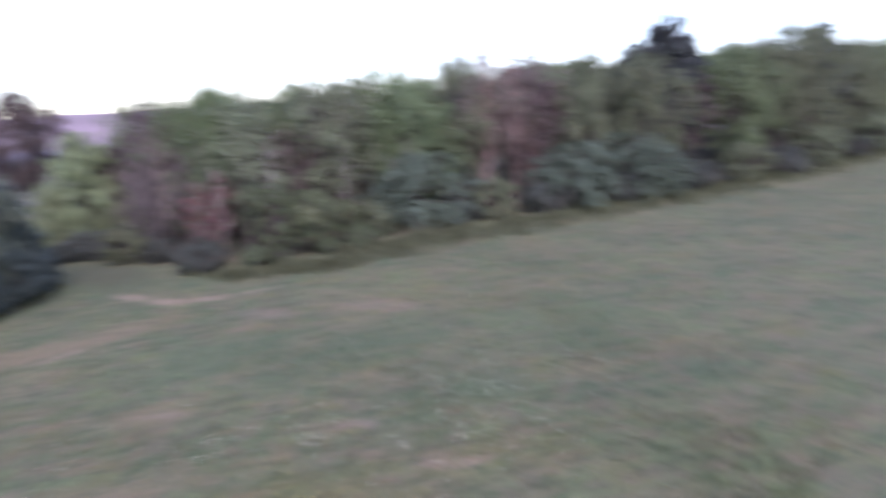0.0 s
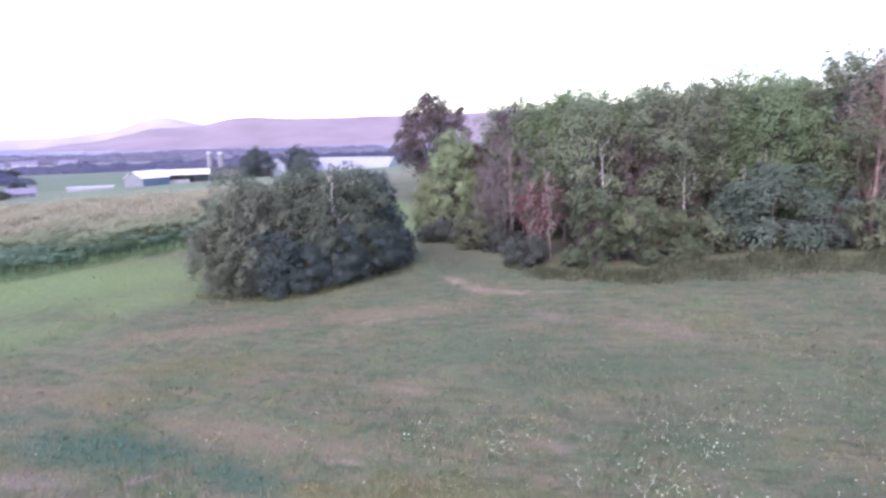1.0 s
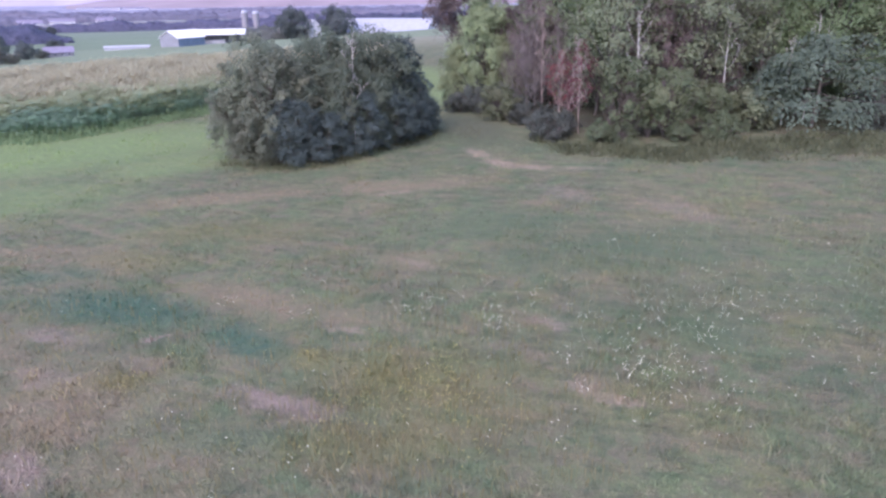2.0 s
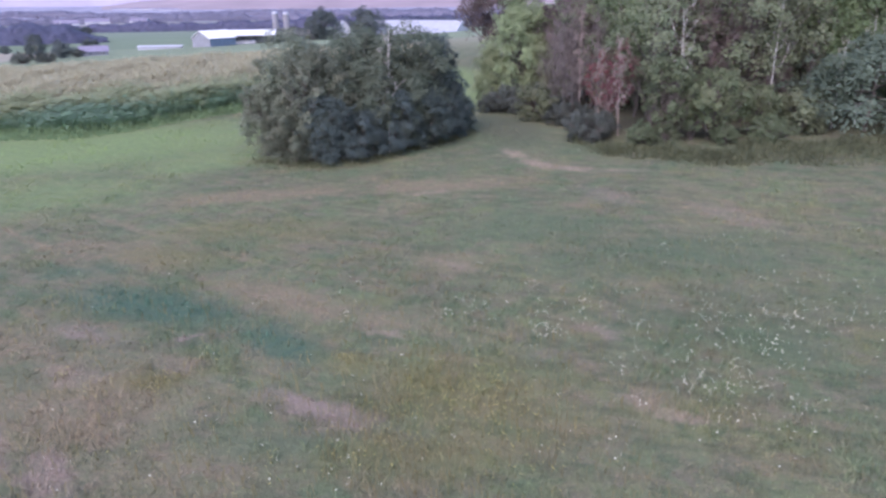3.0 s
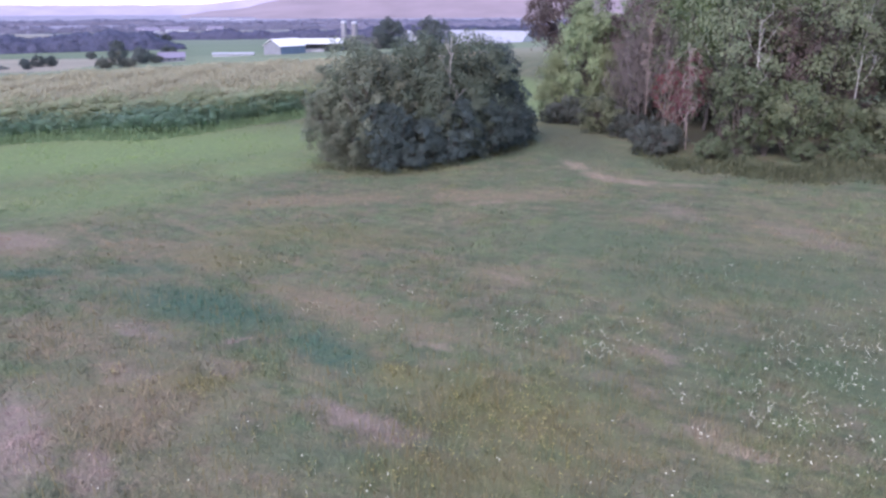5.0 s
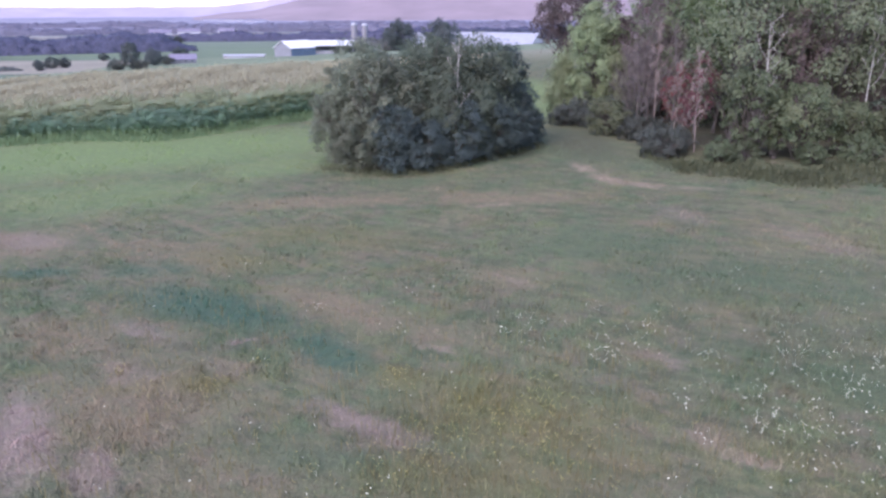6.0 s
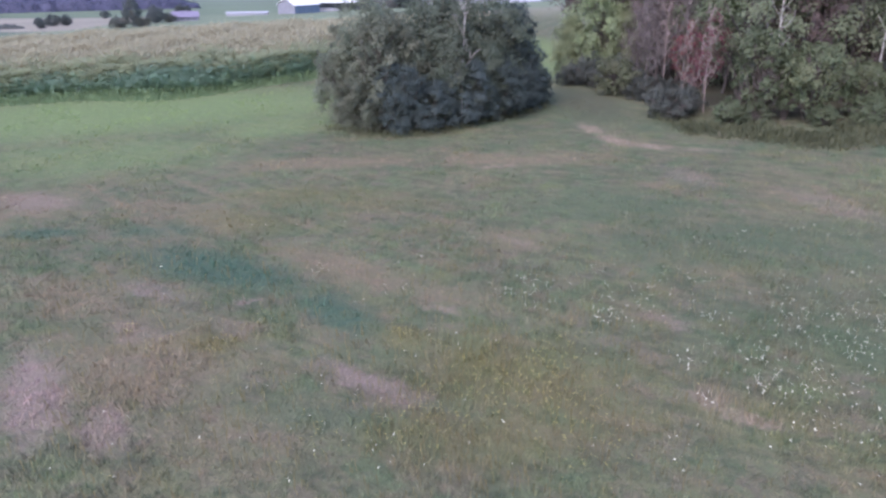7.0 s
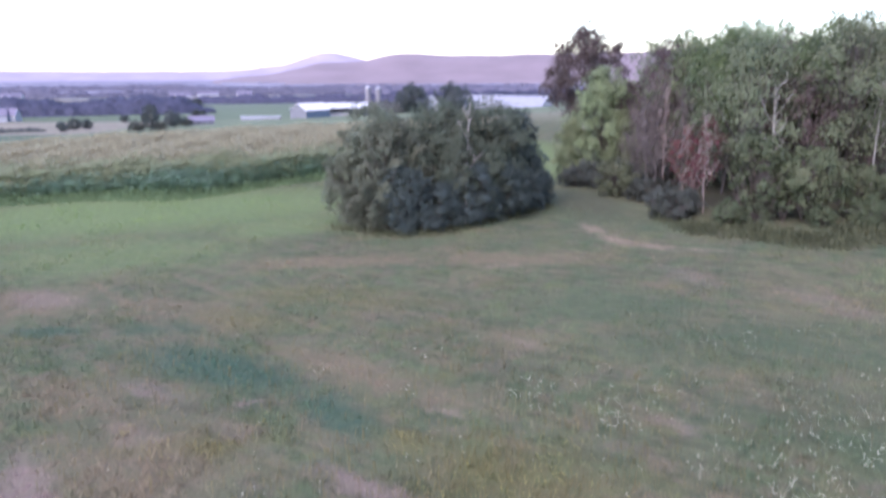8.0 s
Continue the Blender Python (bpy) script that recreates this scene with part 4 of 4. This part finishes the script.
# ---- farm buildings ----
MAT_WHITE = plain("white_painted_metal", (0.36, 0.36, 0.41), 0.5, 0, 0.08, 0.6)
MAT_ROOF = plain("bright_metal_roof", (0.34, 0.345, 0.40), 0.45, 0.2, 0.08, 0.5)
MAT_ROOF_NEW = plain("new_white_metal_roof", (0.62, 0.62, 0.66), 0.45, 0.0, 0.06, 0.5)
MAT_BLUE = plain("slate_blue_cladding", (0.10, 0.14, 0.21), 0.6, 0, 0.15, 0.6)
MAT_GREY = plain("pale_grey_boards", (0.17, 0.175, 0.21), 0.7, 0, 0.12, 0.6)
MAT_SHINGLE = plain("grey_violet_shingles", (0.17, 0.155, 0.225), 0.85, 0, 0.2, 1.5)
MAT_DARK = plain("dark_opening", (0.03, 0.03, 0.035), 0.8)
MAT_GLASS = plain("window_glass", (0.05, 0.06, 0.08), 0.08)
MAT_CONCRETE = plain("silo_concrete", (0.21, 0.2, 0.235), 0.85, 0, 0.15, 0.8)


def box(x0, x1, y0, y1, z0, z1, bevel=0.02):
    bm = bmesh.new()
    bmesh.ops.create_cube(bm, size=1, matrix=Matrix.LocRotScale(((x0 + x1) / 2, (y0 + y1) / 2, (z0 + z1) / 2), None, (x1 - x0, y1 - y0, z1 - z0)))
    if bevel:
        bmesh.ops.bevel(bm, geom=bm.edges[:], offset=bevel, segments=1, affect="EDGES")
    return bm


def prism(corners, axis_from, axis_to):
    """Extrude a profile in x, z along y."""
    bm = bmesh.new()
    a = [bm.verts.new((x, axis_from, z)) for x, z in corners]
    b = [bm.verts.new((x, axis_to, z)) for x, z in corners]
    n = len(corners)
    bm.faces.new(a)
    bm.faces.new(b[::-1])
    for i in range(n):
        bm.faces.new((a[(i + 1) % n], a[i], b[i], b[(i + 1) % n]))
    bmesh.ops.recalc_face_normals(bm, faces=bm.faces[:])
    return bm


def gable(ob, wide, long, eave, ridge, wall, end_wall, roof, over=0.35, seams=True):
    """Walls and a two-sided roof; the ridge runs along y from 0 to long, the width lies across x round 0."""
    w = wide / 2
    end = [(-w, -0.6), (w, -0.6), (w, eave), (0, ridge), (-w, eave)]
    part("end_wall", prism(end, 0, 0.18), end_wall, ob)
    part("end_wall", prism(end, long - 0.18, long), end_wall, ob)
    part("side_wall", box(-w, -w + 0.18, 0.19, long - 0.19, -0.6, eave - 0.05), wall, ob)
    part("side_wall", box(w - 0.18, w, 0.19, long - 0.19, -0.6, eave - 0.05), wall, ob)
    k = (ridge - eave) / w
    for s in (-1, 1):
        prof = [(0, ridge + 0.02), (0, ridge + 0.16), (s * (w + over), eave - k * over + 0.16), (s * (w + over), eave - k * over + 0.02)]
        slope = part("roof", prism(prof, -over, long + over), roof, ob)
        # standing seams
        for i in range(int(long / 2.4) if seams else 0):
            y = 0.6 + i * 2.4
            seam = [(0, ridge + 0.165), (0, ridge + 0.22), (s * (w + over), eave - k * over + 0.22), (s * (w + over), eave - k * over + 0.165)]
            part("seam", prism(seam, y, y + 0.08), roof, slope)


def blue_barn():
    x, y = -66.8, 281.0
    ob = thing("barn", x, y, hz(x, y), -38, "white-roofed pole barn with slate-blue side and open shed", "barn")
    gable(ob, 10.5, 13.0, 3.3, 5.9, MAT_BLUE, MAT_GREY, MAT_ROOF_NEW)
    part("door", box(-1.8, 1.8, -0.06, -0.005, -0.2, 3.2), MAT_GREY, ob, "sliding grey barn door")
    return ob


def open_shed():
    x, y = -52.5, 296.0
    ob = thing("open_shed", x, y, hz(x, y), 4, "long open-fronted shed with bright metal roof", "shed")
    part("back_wall", box(-12, 12, 6.8, 7, -0.6, 3.3), MAT_GREY, ob)
    part("end_wall", box(-12, -11.8, 0.2, 6.79, -0.6, 3.3), MAT_GREY, ob)
    part("end_wall", box(11.8, 12, 0.2, 6.79, -0.6, 3.3), MAT_GREY, ob)
    bm = bmesh.new()
    top = [bm.verts.new(v) for v in ((-12.4, -0.6, 3.5), (12.4, -0.6, 3.5), (12.4, 7.4, 5.3), (-12.4, 7.4, 5.3))]
    low = [bm.verts.new(v) for v in ((-12.4, -0.6, 3.34), (12.4, -0.6, 3.34), (12.4, 7.4, 5.14), (-12.4, 7.4, 5.14))]
    bm.faces.new(top)
    bm.faces.new(low[::-1])
    for i in range(4):
        bm.faces.new((top[i], low[i], low[(i + 1) % 4], top[(i + 1) % 4]))
    bmesh.ops.recalc_face_normals(bm, faces=bm.faces[:])
    part("roof", bm, MAT_ROOF_NEW, ob)
    for i in range(6):
        px = -11.7 + i * 4.68
        part("post", box(px - 0.1, px + 0.1, 0, 0.2, -0.6, 3.45), MAT_GREY, ob)
    part("feed_wall", box(-10.5, 4.0, 1.2, 1.5, -0.3, 1.25), MAT_WHITE, ob, "low white feed wall")
    return ob


def long_barn():
    x, y = -1.0, 322.0
    ob = thing("long_barn", x, y, hz(x, y) - 1.5, -118, "long barn with silvery white metal roof", "barn")
    gable(ob, 19.0, 45.0, 3.2, 8.6, MAT_GREY, MAT_WHITE, MAT_ROOF)
    for i in range(11):
        part("window", box(9.49, 9.56, 2 + i * 3.7, 3.4 + i * 3.7, 1.3, 2.3), MAT_DARK, ob)
    return ob


def white_barn():
    x, y = -11.5, 300.0
    ob = thing("white_barn", x, y, hz(x, y), 20, "small white gabled farm building", "barn")
    gable(ob, 5.0, 8.0, 4.2, 6.9, MAT_WHITE, MAT_WHITE, MAT_ROOF)
    return ob


def silo(x, y, r, tall, label):
    ob = thing("silo", x, y, hz(x, y), 0, label, "silo", "farm silos")
    bm = bmesh.new()
    bmesh.ops.create_cone(bm, cap_ends=True, segments=24, radius1=r, radius2=r, depth=tall + 1, matrix=Matrix.Translation((0, 0, tall / 2 - 0.5)))
    body = part("body", bm, MAT_CONCRETE, ob)
    for i in range(9):
        bm = bmesh.new()
        bmesh.ops.create_cone(bm, cap_ends=True, segments=24, radius1=r + 0.05, radius2=r + 0.05, depth=0.1, matrix=Matrix.Translation((0, 0, 1 + i * (tall - 1.5) / 8)))
        part("hoop", bm, MAT_GREY, body)
    bm = bmesh.new()
    bmesh.ops.create_uvsphere(bm, u_segments=24, v_segments=10, radius=r + 0.08, matrix=Matrix.Translation((0, 0, tall)) @ Matrix.Diagonal((1, 1, 0.6, 1)))
    part("dome", bm, MAT_ROOF, ob)


def low_shed():
    x, y = -91.0, 282.0
    ob = thing("low_shed", x, y, hz(x, y), -82, "long low white shed in a pasture", "shed")
    gable(ob, 3.6, 16.0, 1.1, 1.5, MAT_WHITE, MAT_WHITE, MAT_WHITE)
    return ob


def house():
    x, y = -96.6, 241.0
    ob = thing("house", x, y, hz(x, y), -70, "single-storey house with grey-violet shingle roof", "house")
    gable(ob, 5.2, 8.4, 1.6, 3.1, MAT_GREY, MAT_GREY, MAT_SHINGLE, seams=False)
    for i in range(4):
        w = part("window", box(2.59, 2.65, 0.6 + i * 2.0, 1.6 + i * 2.0, 0.5, 1.35), MAT_WHITE, ob)
        part("pane", box(2.652, 2.67, 0.7 + i * 2.0, 1.5 + i * 2.0, 0.6, 1.25, 0), MAT_GLASS, w)
    return ob


blue_barn()
open_shed()
long_barn()
white_barn()
silo(-43.0, 322.0, 1.35, 12.0, "tall pale concrete silo with domed cap")
silo(-38.4, 324.0, 1.35, 11.6, "pale concrete silo, slightly lower")
low_shed()
house()


def far_house(x, y, turn, wide, long, label):
    ob = thing("farmhouse", x, y, hz(x, y), turn, label, "house", "far farmhouses")
    gable(ob, wide, long, 3.4, 6.2, MAT_WHITE, MAT_WHITE, MAT_SHINGLE, seams=False)


for x, y, turn, wide, long in ((-232, 318, -60, 8, 14), (-226, 326, -80, 7, 10), (-330, 850, -70, 12, 26), (-285, 870, -95, 12, 20), (-560, 820, -75, 12, 24)):
    far_house(x, y, turn, wide, long, "small white farmhouse far down the valley")

for x, y, turn, wide, long in ((-332, 775, -80, 12, 22), (-312, 742, -60, 11, 16), (-900, 2560, -70, 34, 90), (-820, 2500, -85, 34, 80), (-760, 2520, -75, 30, 90), (-700, 2420, -80, 34, 70)):
    far_house(x, y, turn, wide, long, "pale roof of a far village in evening light")

# yard and hedge trees far off
for kind, x, y, s, turn in (("yard_a", -148, 297, 0.3, 0), ("yard_a", -191, 478, 0.5, 60), ("yard_a", -196, 505, 0.5, 130), ("yard_a", -136.5, 229.5, 0.27, 40), ("yard_a", -133.4, 232, 0.35, 150), ("yard_a", -130.6, 234.6, 0.32, 250), ("yard_a", -214, 392, 0.55, 200), ("yard_a", -128, 216, 0.22, 80)):
    plant(kind, x, y, s, turn, label="lone dark tree in a far pasture", group="pasture trees")
for kind, x, y, s, turn, label in (
    ("yard_b", -94.8, 207, 0.78, 0, "dark yard tree beside the house"), ("yard_a", -98.6, 232, 0.5, 50, "round yard tree beside the house"), ("yard_a", -99.5, 258, 0.48, 120, "round yard tree behind the house"),
    ("low_a", -94.6, 233, 1.5, 10, "clipped bush before the house"), ("low_a", -98.4, 205, 1.8, 90, "clipped bush before the house"), ("low_a", -91.6, 206, 1.5, 40, "clipped bush before the house"), ("yard_a", -20.5, 302, 1.15, 10, "broad green tree in a farmyard"), ("yard_a", -2.5, 306, 1.12, 70, "dark green tree in a farmyard")):
    plant(kind, x, y, s, turn, label=label, group="farmyard trees")


def tree_line(x0, y0, x1, y1, tall, deep, mat, label, seed, size, count):
    """A far hedge or strip of wood: an uneven canopy along a line, ragged with leaf sprays."""
    rng = np.random.default_rng(seed)
    along, run = np.array((x1 - x0, y1 - y0)), math.hypot(x1 - x0, y1 - y0)
    along = along / run
    across = np.array((-along[1], along[0]))
    n, k = max(12, int(run / (tall * 0.22))), 11
    s = np.linspace(0, run, n)

    def wave(step):
        knots = np.arange(0, run + 2 * step, step)
        return np.interp(s, knots, rng.uniform(-1, 1, len(knots)))

    top = tall * (0.82 + 0.16 * wave(tall * 1.1) + 0.12 * wave(tall * 0.45) + 0.14 * wave(tall * 6))
    top = top * np.minimum(1, 0.25 + np.minimum(s, run - s) / (tall * 2.5))
    drift = deep * 0.5 * wave(deep * 4)
    phi = np.linspace(0, math.pi, k)
    off = -np.cos(phi)[None] * deep * 0.5 + drift[:, None] + rng.normal(scale=tall * 0.05, size=(n, k))
    px = x0 + along[0] * s[:, None] + across[0] * off
    py = y0 + along[1] * s[:, None] + across[1] * off
    pz = height(px, py) - 0.3 + (np.sin(phi)[None] ** 0.55) * top[:, None] * rng.uniform(0.9, 1.06, (n, k))
    grid = np.stack((px, py, pz), -1)
    q = (np.arange(n - 1)[:, None] * k + np.arange(k - 1)[None]).ravel()
    faces = np.stack((q, q + k, q + k + 1, q + 1), -1)
    # sprays over the canopy
    gi, gj = rng.integers(0, n - 1, count), rng.integers(0, k - 1, count)
    fu, fv = rng.uniform(0, 1, (count, 1)), rng.uniform(0, 1, (count, 1))
    p00, p10, p01 = grid[gi, gj], grid[gi + 1, gj], grid[gi, gj + 1]
    p = p00 + (p10 - p00) * fu + (p01 - p00) * fv + rng.normal(scale=size * 0.5, size=(count, 3))
    nrm = unit(np.cross(p10 - p00, p01 - p00))
    nrm = nrm * np.where(nrm[:, 2:] < 0, -1, 1)
    nrm = unit(nrm + rng.normal(scale=0.25, size=(count, 3)))
    u = unit(np.cross(nrm, rng.normal(size=(count, 3))))
    co = quads(p, u * size, np.cross(nrm, u) * size * 0.65)
    ob = new("tree_line", quad_mesh("tree_line", co, mat))
    tagged(ob, label, "trees", kind="stuff")
    child("canopy", mesh_from("canopy", grid.reshape(-1, 3).tolist(), faces.tolist(), mat, True), ob)


HEDGE = leafy("far_hedge_leaves", (0.05, 0.06, 0.06), (0.085, 0.095, 0.09), (0.07, 0.07, 0.08), 0.6, 0)
# The next two leaf colours carry blue-violet air haze, paler for farther belts.
FARWOOD = leafy("haze_blue_wood_leaves", (0.08, 0.088, 0.142), (0.084, 0.092, 0.146), (0.09, 0.092, 0.146), 0.5, 0.3)
HAZEWOOD = leafy("haze_paled_wood_leaves", (0.15, 0.15, 0.215), (0.155, 0.155, 0.22), (0.165, 0.158, 0.22), 0.5, 0.3)
tree_line(-158, 213, -137, 221, 2.0, 3, HEDGE, "low scrub along a field bank", 41, 0.22, 1600)
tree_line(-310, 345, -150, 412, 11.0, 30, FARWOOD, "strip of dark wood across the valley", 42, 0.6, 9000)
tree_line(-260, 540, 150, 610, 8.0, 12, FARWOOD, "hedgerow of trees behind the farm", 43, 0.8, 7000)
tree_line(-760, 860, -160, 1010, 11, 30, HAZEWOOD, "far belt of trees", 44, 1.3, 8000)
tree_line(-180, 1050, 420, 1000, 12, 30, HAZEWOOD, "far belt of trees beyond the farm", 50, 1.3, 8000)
tree_line(-1300, 1500, 200, 1700, 12, 50, HAZEWOOD, "far belt of trees with haze in the leaf colour", 45, 2.0, 8000)
tree_line(-60, 318, -12, 312, 8.5, 8, HEDGE, "dark trees round the silos", 51, 0.45, 3000)
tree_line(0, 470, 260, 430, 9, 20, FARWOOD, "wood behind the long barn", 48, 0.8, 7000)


# ---- grass ----
def grass():
    rng = np.random.default_rng(3)
    n = 340000
    y = 4 + 51 * rng.uniform(0, 1, n) ** 1.6 - 5 * np.abs(rng.normal(size=n)) * (rng.uniform(0, 1, n) < 0.3)
    x = rng.uniform(-1, 1, n) * (8 + 0.78 * np.maximum(y, 0)) * rng.uniform(0.8, 1.3, n) + 1
    # tufts: blades drawn towards random centres
    k = rng.integers(0, n, n // 9)
    own = rng.integers(0, len(k), n // 2)
    x[: n // 2] = x[k][own] + rng.normal(scale=0.07, size=n // 2)
    y[: n // 2] = y[k][own] + rng.normal(scale=0.09, size=n // 2)
    keep = (y < np.interp(x, EDGE_X, EDGE_Y)) | (x < 6)
    x, y = x[keep], y[keep]
    n = len(x)
    z = height(x, y)
    own_tuft = keep[: len(keep) // 2].sum()
    tall = rng.uniform(0.04, 0.16, n) * np.where((np.arange(n) < own_tuft) & (y < 24), 1.3, 0.8) * (0.7 + 0.6 * (np.sin(x * 0.9 + 1.3 * np.sin(y * 0.7)) > 0.2)) 
    lean = rng.normal(scale=0.5, size=(n, 3))
    lean[:, 2] = 0.9
    lean = unit(lean)
    ang = rng.uniform(0, 6.283, n)
    side = np.stack((np.cos(ang), np.sin(ang), np.zeros(n)), -1) * rng.uniform(0.004, 0.009, (n, 1)) * (1 + y[:, None] * 0.03)
    base = np.stack((x, y, z - 0.01), -1)
    top = base + lean * tall[:, None]
    co = np.empty((n, 4, 3))
    co[:, 0], co[:, 1], co[:, 2], co[:, 3] = base - side, base + side, top + side * 0.25, top - side * 0.25
    tagged(new("grass", quad_mesh("grass", co.reshape(-1, 3), MAT_GRASS)), "uneven green and straw-coloured meadow grass", "grass", kind="stuff")


grass()


# ---- seed stalks standing in the nearest grass ----
def stalks():
    rng = np.random.default_rng(21)
    n = 15000
    x, y = rng.uniform(-10, 14, n), 8 + 12 * rng.uniform(0, 1, n) ** 1.4
    thick = 0.16 + 0.84 * np.exp(-((x - 2.4) / 3.2) ** 2 - ((y - 11.5) / 2.6) ** 2)
    lump = 0.5 + 0.5 * np.sin(x * 1.9 + 1.7 * np.sin(y * 1.3))
    keep = rng.uniform(0, 1, n) < thick * (0.3 + 0.7 * lump)
    x, y = x[keep], y[keep]
    n = len(x)
    foot = np.stack((x, y, height(x, y) - 0.02), -1)
    lean = rng.normal(scale=0.12, size=(n, 3)) + np.array((0, 0, 1))
    tip = foot + unit(lean) * rng.uniform(0.14, 0.34, (n, 1))
    w = np.tile((0.0045, 0.002, 0.0), (n, 1))
    co = np.empty((n, 4, 3))
    co[:, 0], co[:, 1], co[:, 2], co[:, 3] = foot - w, foot + w, tip + w * 1.6, tip - w * 1.6
    tagged(new("grass_stalks", quad_mesh("grass_stalks", co.reshape(-1, 3), MAT_STALK)), "thin upright olive and straw-coloured seed stalks", "grass", kind="stuff")


MAT_STALK = leafy("seed_stalks", (0.15, 0.15, 0.06), (0.30, 0.27, 0.14), (0.2, 0.16, 0.1), 0.5, 0.3)
stalks()


# ---- wild flowers ----
def flowers(name, spots, loose, mat, stem_mat, head, tall, seed, label, petals=4):
    """Flower heads on stems: spots give x, y, spread and count; loose ones are strewn over an area."""
    rng = np.random.default_rng(seed)
    xs, ys = [], []
    for x, y, spread, k in spots:
        k = int(k * 1.3)
        xs.append(x + rng.normal(scale=spread * 0.9, size=k))
        ys.append(y + rng.normal(scale=spread * 1.1, size=k))
    for x0, x1, y0, y1, k in loose:
        xs.append(rng.uniform(x0, x1, k))
        ys.append(rng.uniform(y0, y1, k))
    x, y = np.concatenate(xs), np.concatenate(ys)
    n = len(x)
    t = tall * rng.uniform(0.55, 1.15, n)
    tip = np.stack((x + rng.normal(scale=0.05, size=n), y + rng.normal(scale=0.05, size=n), height(x, y) + t), -1)
    size = head * rng.uniform(0.6, 1.35, (n, 1))
    co = []
    for k in range(petals):
        a = k * 6.283 / petals + rng.uniform(0, 1, n)
        u = np.stack((np.cos(a), np.sin(a), rng.normal(scale=0.25, size=n)), -1)
        v = unit(np.cross(u, (0.0, 0.0, 1.0) + rng.normal(scale=0.3, size=(n, 3))))
        co.append(quads(tip + u * size * 0.5, u * size * 0.5, v * size * 0.45))
    ob = new(name, quad_mesh(name, np.concatenate(co), mat))
    tagged(ob, label, "wildflowers", kind="stuff")
    foot = np.stack((x, y, height(x, y) - 0.02), -1)
    w = np.tile((0.006, 0.004, 0.0), (n, 1))
    st = np.empty((n, 4, 3))
    st[:, 0], st[:, 1], st[:, 2], st[:, 3] = foot - w, foot + w, tip + w, tip - w
    child("stems", quad_mesh("stems", st.reshape(-1, 3), stem_mat), ob)


MAT_PETAL = plain("white_petals", (0.8, 0.8, 0.64), 0.7, 0, 0.06, 4)
MAT_YELLOW = plain("yellow_petals", (0.46, 0.42, 0.14), 0.7, 0, 0.2, 4)
WHITE = "scattered white umbel wildflowers on thin stems"
flowers("white_wildflowers",
        ((-3.0, 17.9, 0.16, 12), (-0.1, 18.5, 0.12, 4), (-0.9, 17.8, 0.15, 5), (-0.5, 16.4, 0.25, 8), (3.1, 16.2, 0.3, 22), (2.2, 15.9, 0.3, 10), (3.3, 14.9, 0.25, 8), (4.9, 16.8, 0.2, 7), (4.9, 15.8, 0.2, 4),
         (5.8, 15.8, 0.2, 10), (5.7, 14.7, 0.25, 10), (4.7, 14.3, 0.33, 28), (4.6, 15.0, 0.2, 8), (7.4, 16.3, 0.3, 13), (6.5, 16.3, 0.25, 6), (7.0, 14.0, 0.2, 14), (5.8, 12.4, 0.3, 8), (6.8, 12.5, 0.3, 7)),
        ((-2, 9, 12, 20, 50),), MAT_PETAL, MAT_GRASS, 0.016, 0.17, 6, WHITE, 5)
flowers("white_wildflowers",
        ((5.8, 10.9, 0.12, 8), (9.6, 18.7, 0.25, 6), (9.1, 17.5, 0.25, 6), (8.2, 18.7, 0.25, 4), (11.6, 18.9, 0.4, 6), (9.2, 15.5, 0.3, 6), (9.1, 14.7, 0.3, 10), (9.1, 14.0, 0.3, 26), (8.6, 13.0, 0.3, 14), (7.4, 12.3, 0.3, 14),
         (7.2, 11.3, 0.25, 26), (7.8, 11.3, 0.3, 16), (9.5, 12.6, 0.3, 26), (8.5, 11.4, 0.35, 16), (8.2, 10.7, 0.35, 10), (10.7, 13.4, 0.4, 26), (10.3, 13.7, 0.3, 14), (11.3, 14.2, 0.4, 14), (8.8, 10.0, 0.4, 12), (9.5, 11.8, 0.5, 14)),
        ((6, 13, 9, 16, 110), (11, 17, 10, 20, 70)), MAT_PETAL, MAT_GRASS, 0.016, 0.2, 16, "dense colony of white umbel wildflowers in the grass", 5)
flowers("white_wildflowers",
        ((-0.4, 10.0, 0.25, 7), (-1.6, 10.2, 0.25, 5), (-3.0, 11.6, 0.3, 5), (5.0, 9.5, 0.25, 6), (-13.1, 20.8, 0.2, 6), (7.4, 10.1, 0.4, 10), (7.7, 9.2, 0.4, 10), (13.6, 13.0, 0.8, 24), (12.5, 11.0, 0.8, 26), (15.3, 14.6, 0.8, 20)),
        ((-9, 5, 8, 14, 60), (-8, 0, 14, 22, 22)), MAT_PETAL, MAT_GRASS, 0.0155, 0.16, 26, "few white wildflowers strewn in the meadow grass", 5)
flowers("yellow_wildflowers",
        ((-7.1, 14.5, 0.18, 34), (-6.0, 13.8, 0.25, 16), (-4.6, 13.7, 0.25, 40), (-3.9, 14.7, 0.35, 26), (-0.2, 13.9, 0.35, 44), (0.7, 11.7, 0.4, 50), (2.9, 12.5, 0.6, 100), (2.4, 11.4, 0.6, 90), (3.3, 11.3, 0.5, 70), (3.2, 13.4, 0.5, 50),
         (1.7, 12.2, 0.6, 80), (0.8, 10.8, 0.4, 40), (3.4, 9.8, 0.5, 50), (-0.1, 10.3, 0.4, 36), (-4.6, 11.1, 0.4, 18), (-1.5, 10.2, 0.3, 16), (-14.2, 21.0, 0.3, 14)),
        ((-8, 8, 9, 18, 160),), MAT_YELLOW, MAT_GRASS, 0.0145, 0.14, 7, "small yellow wildflowers in the grass", 3)
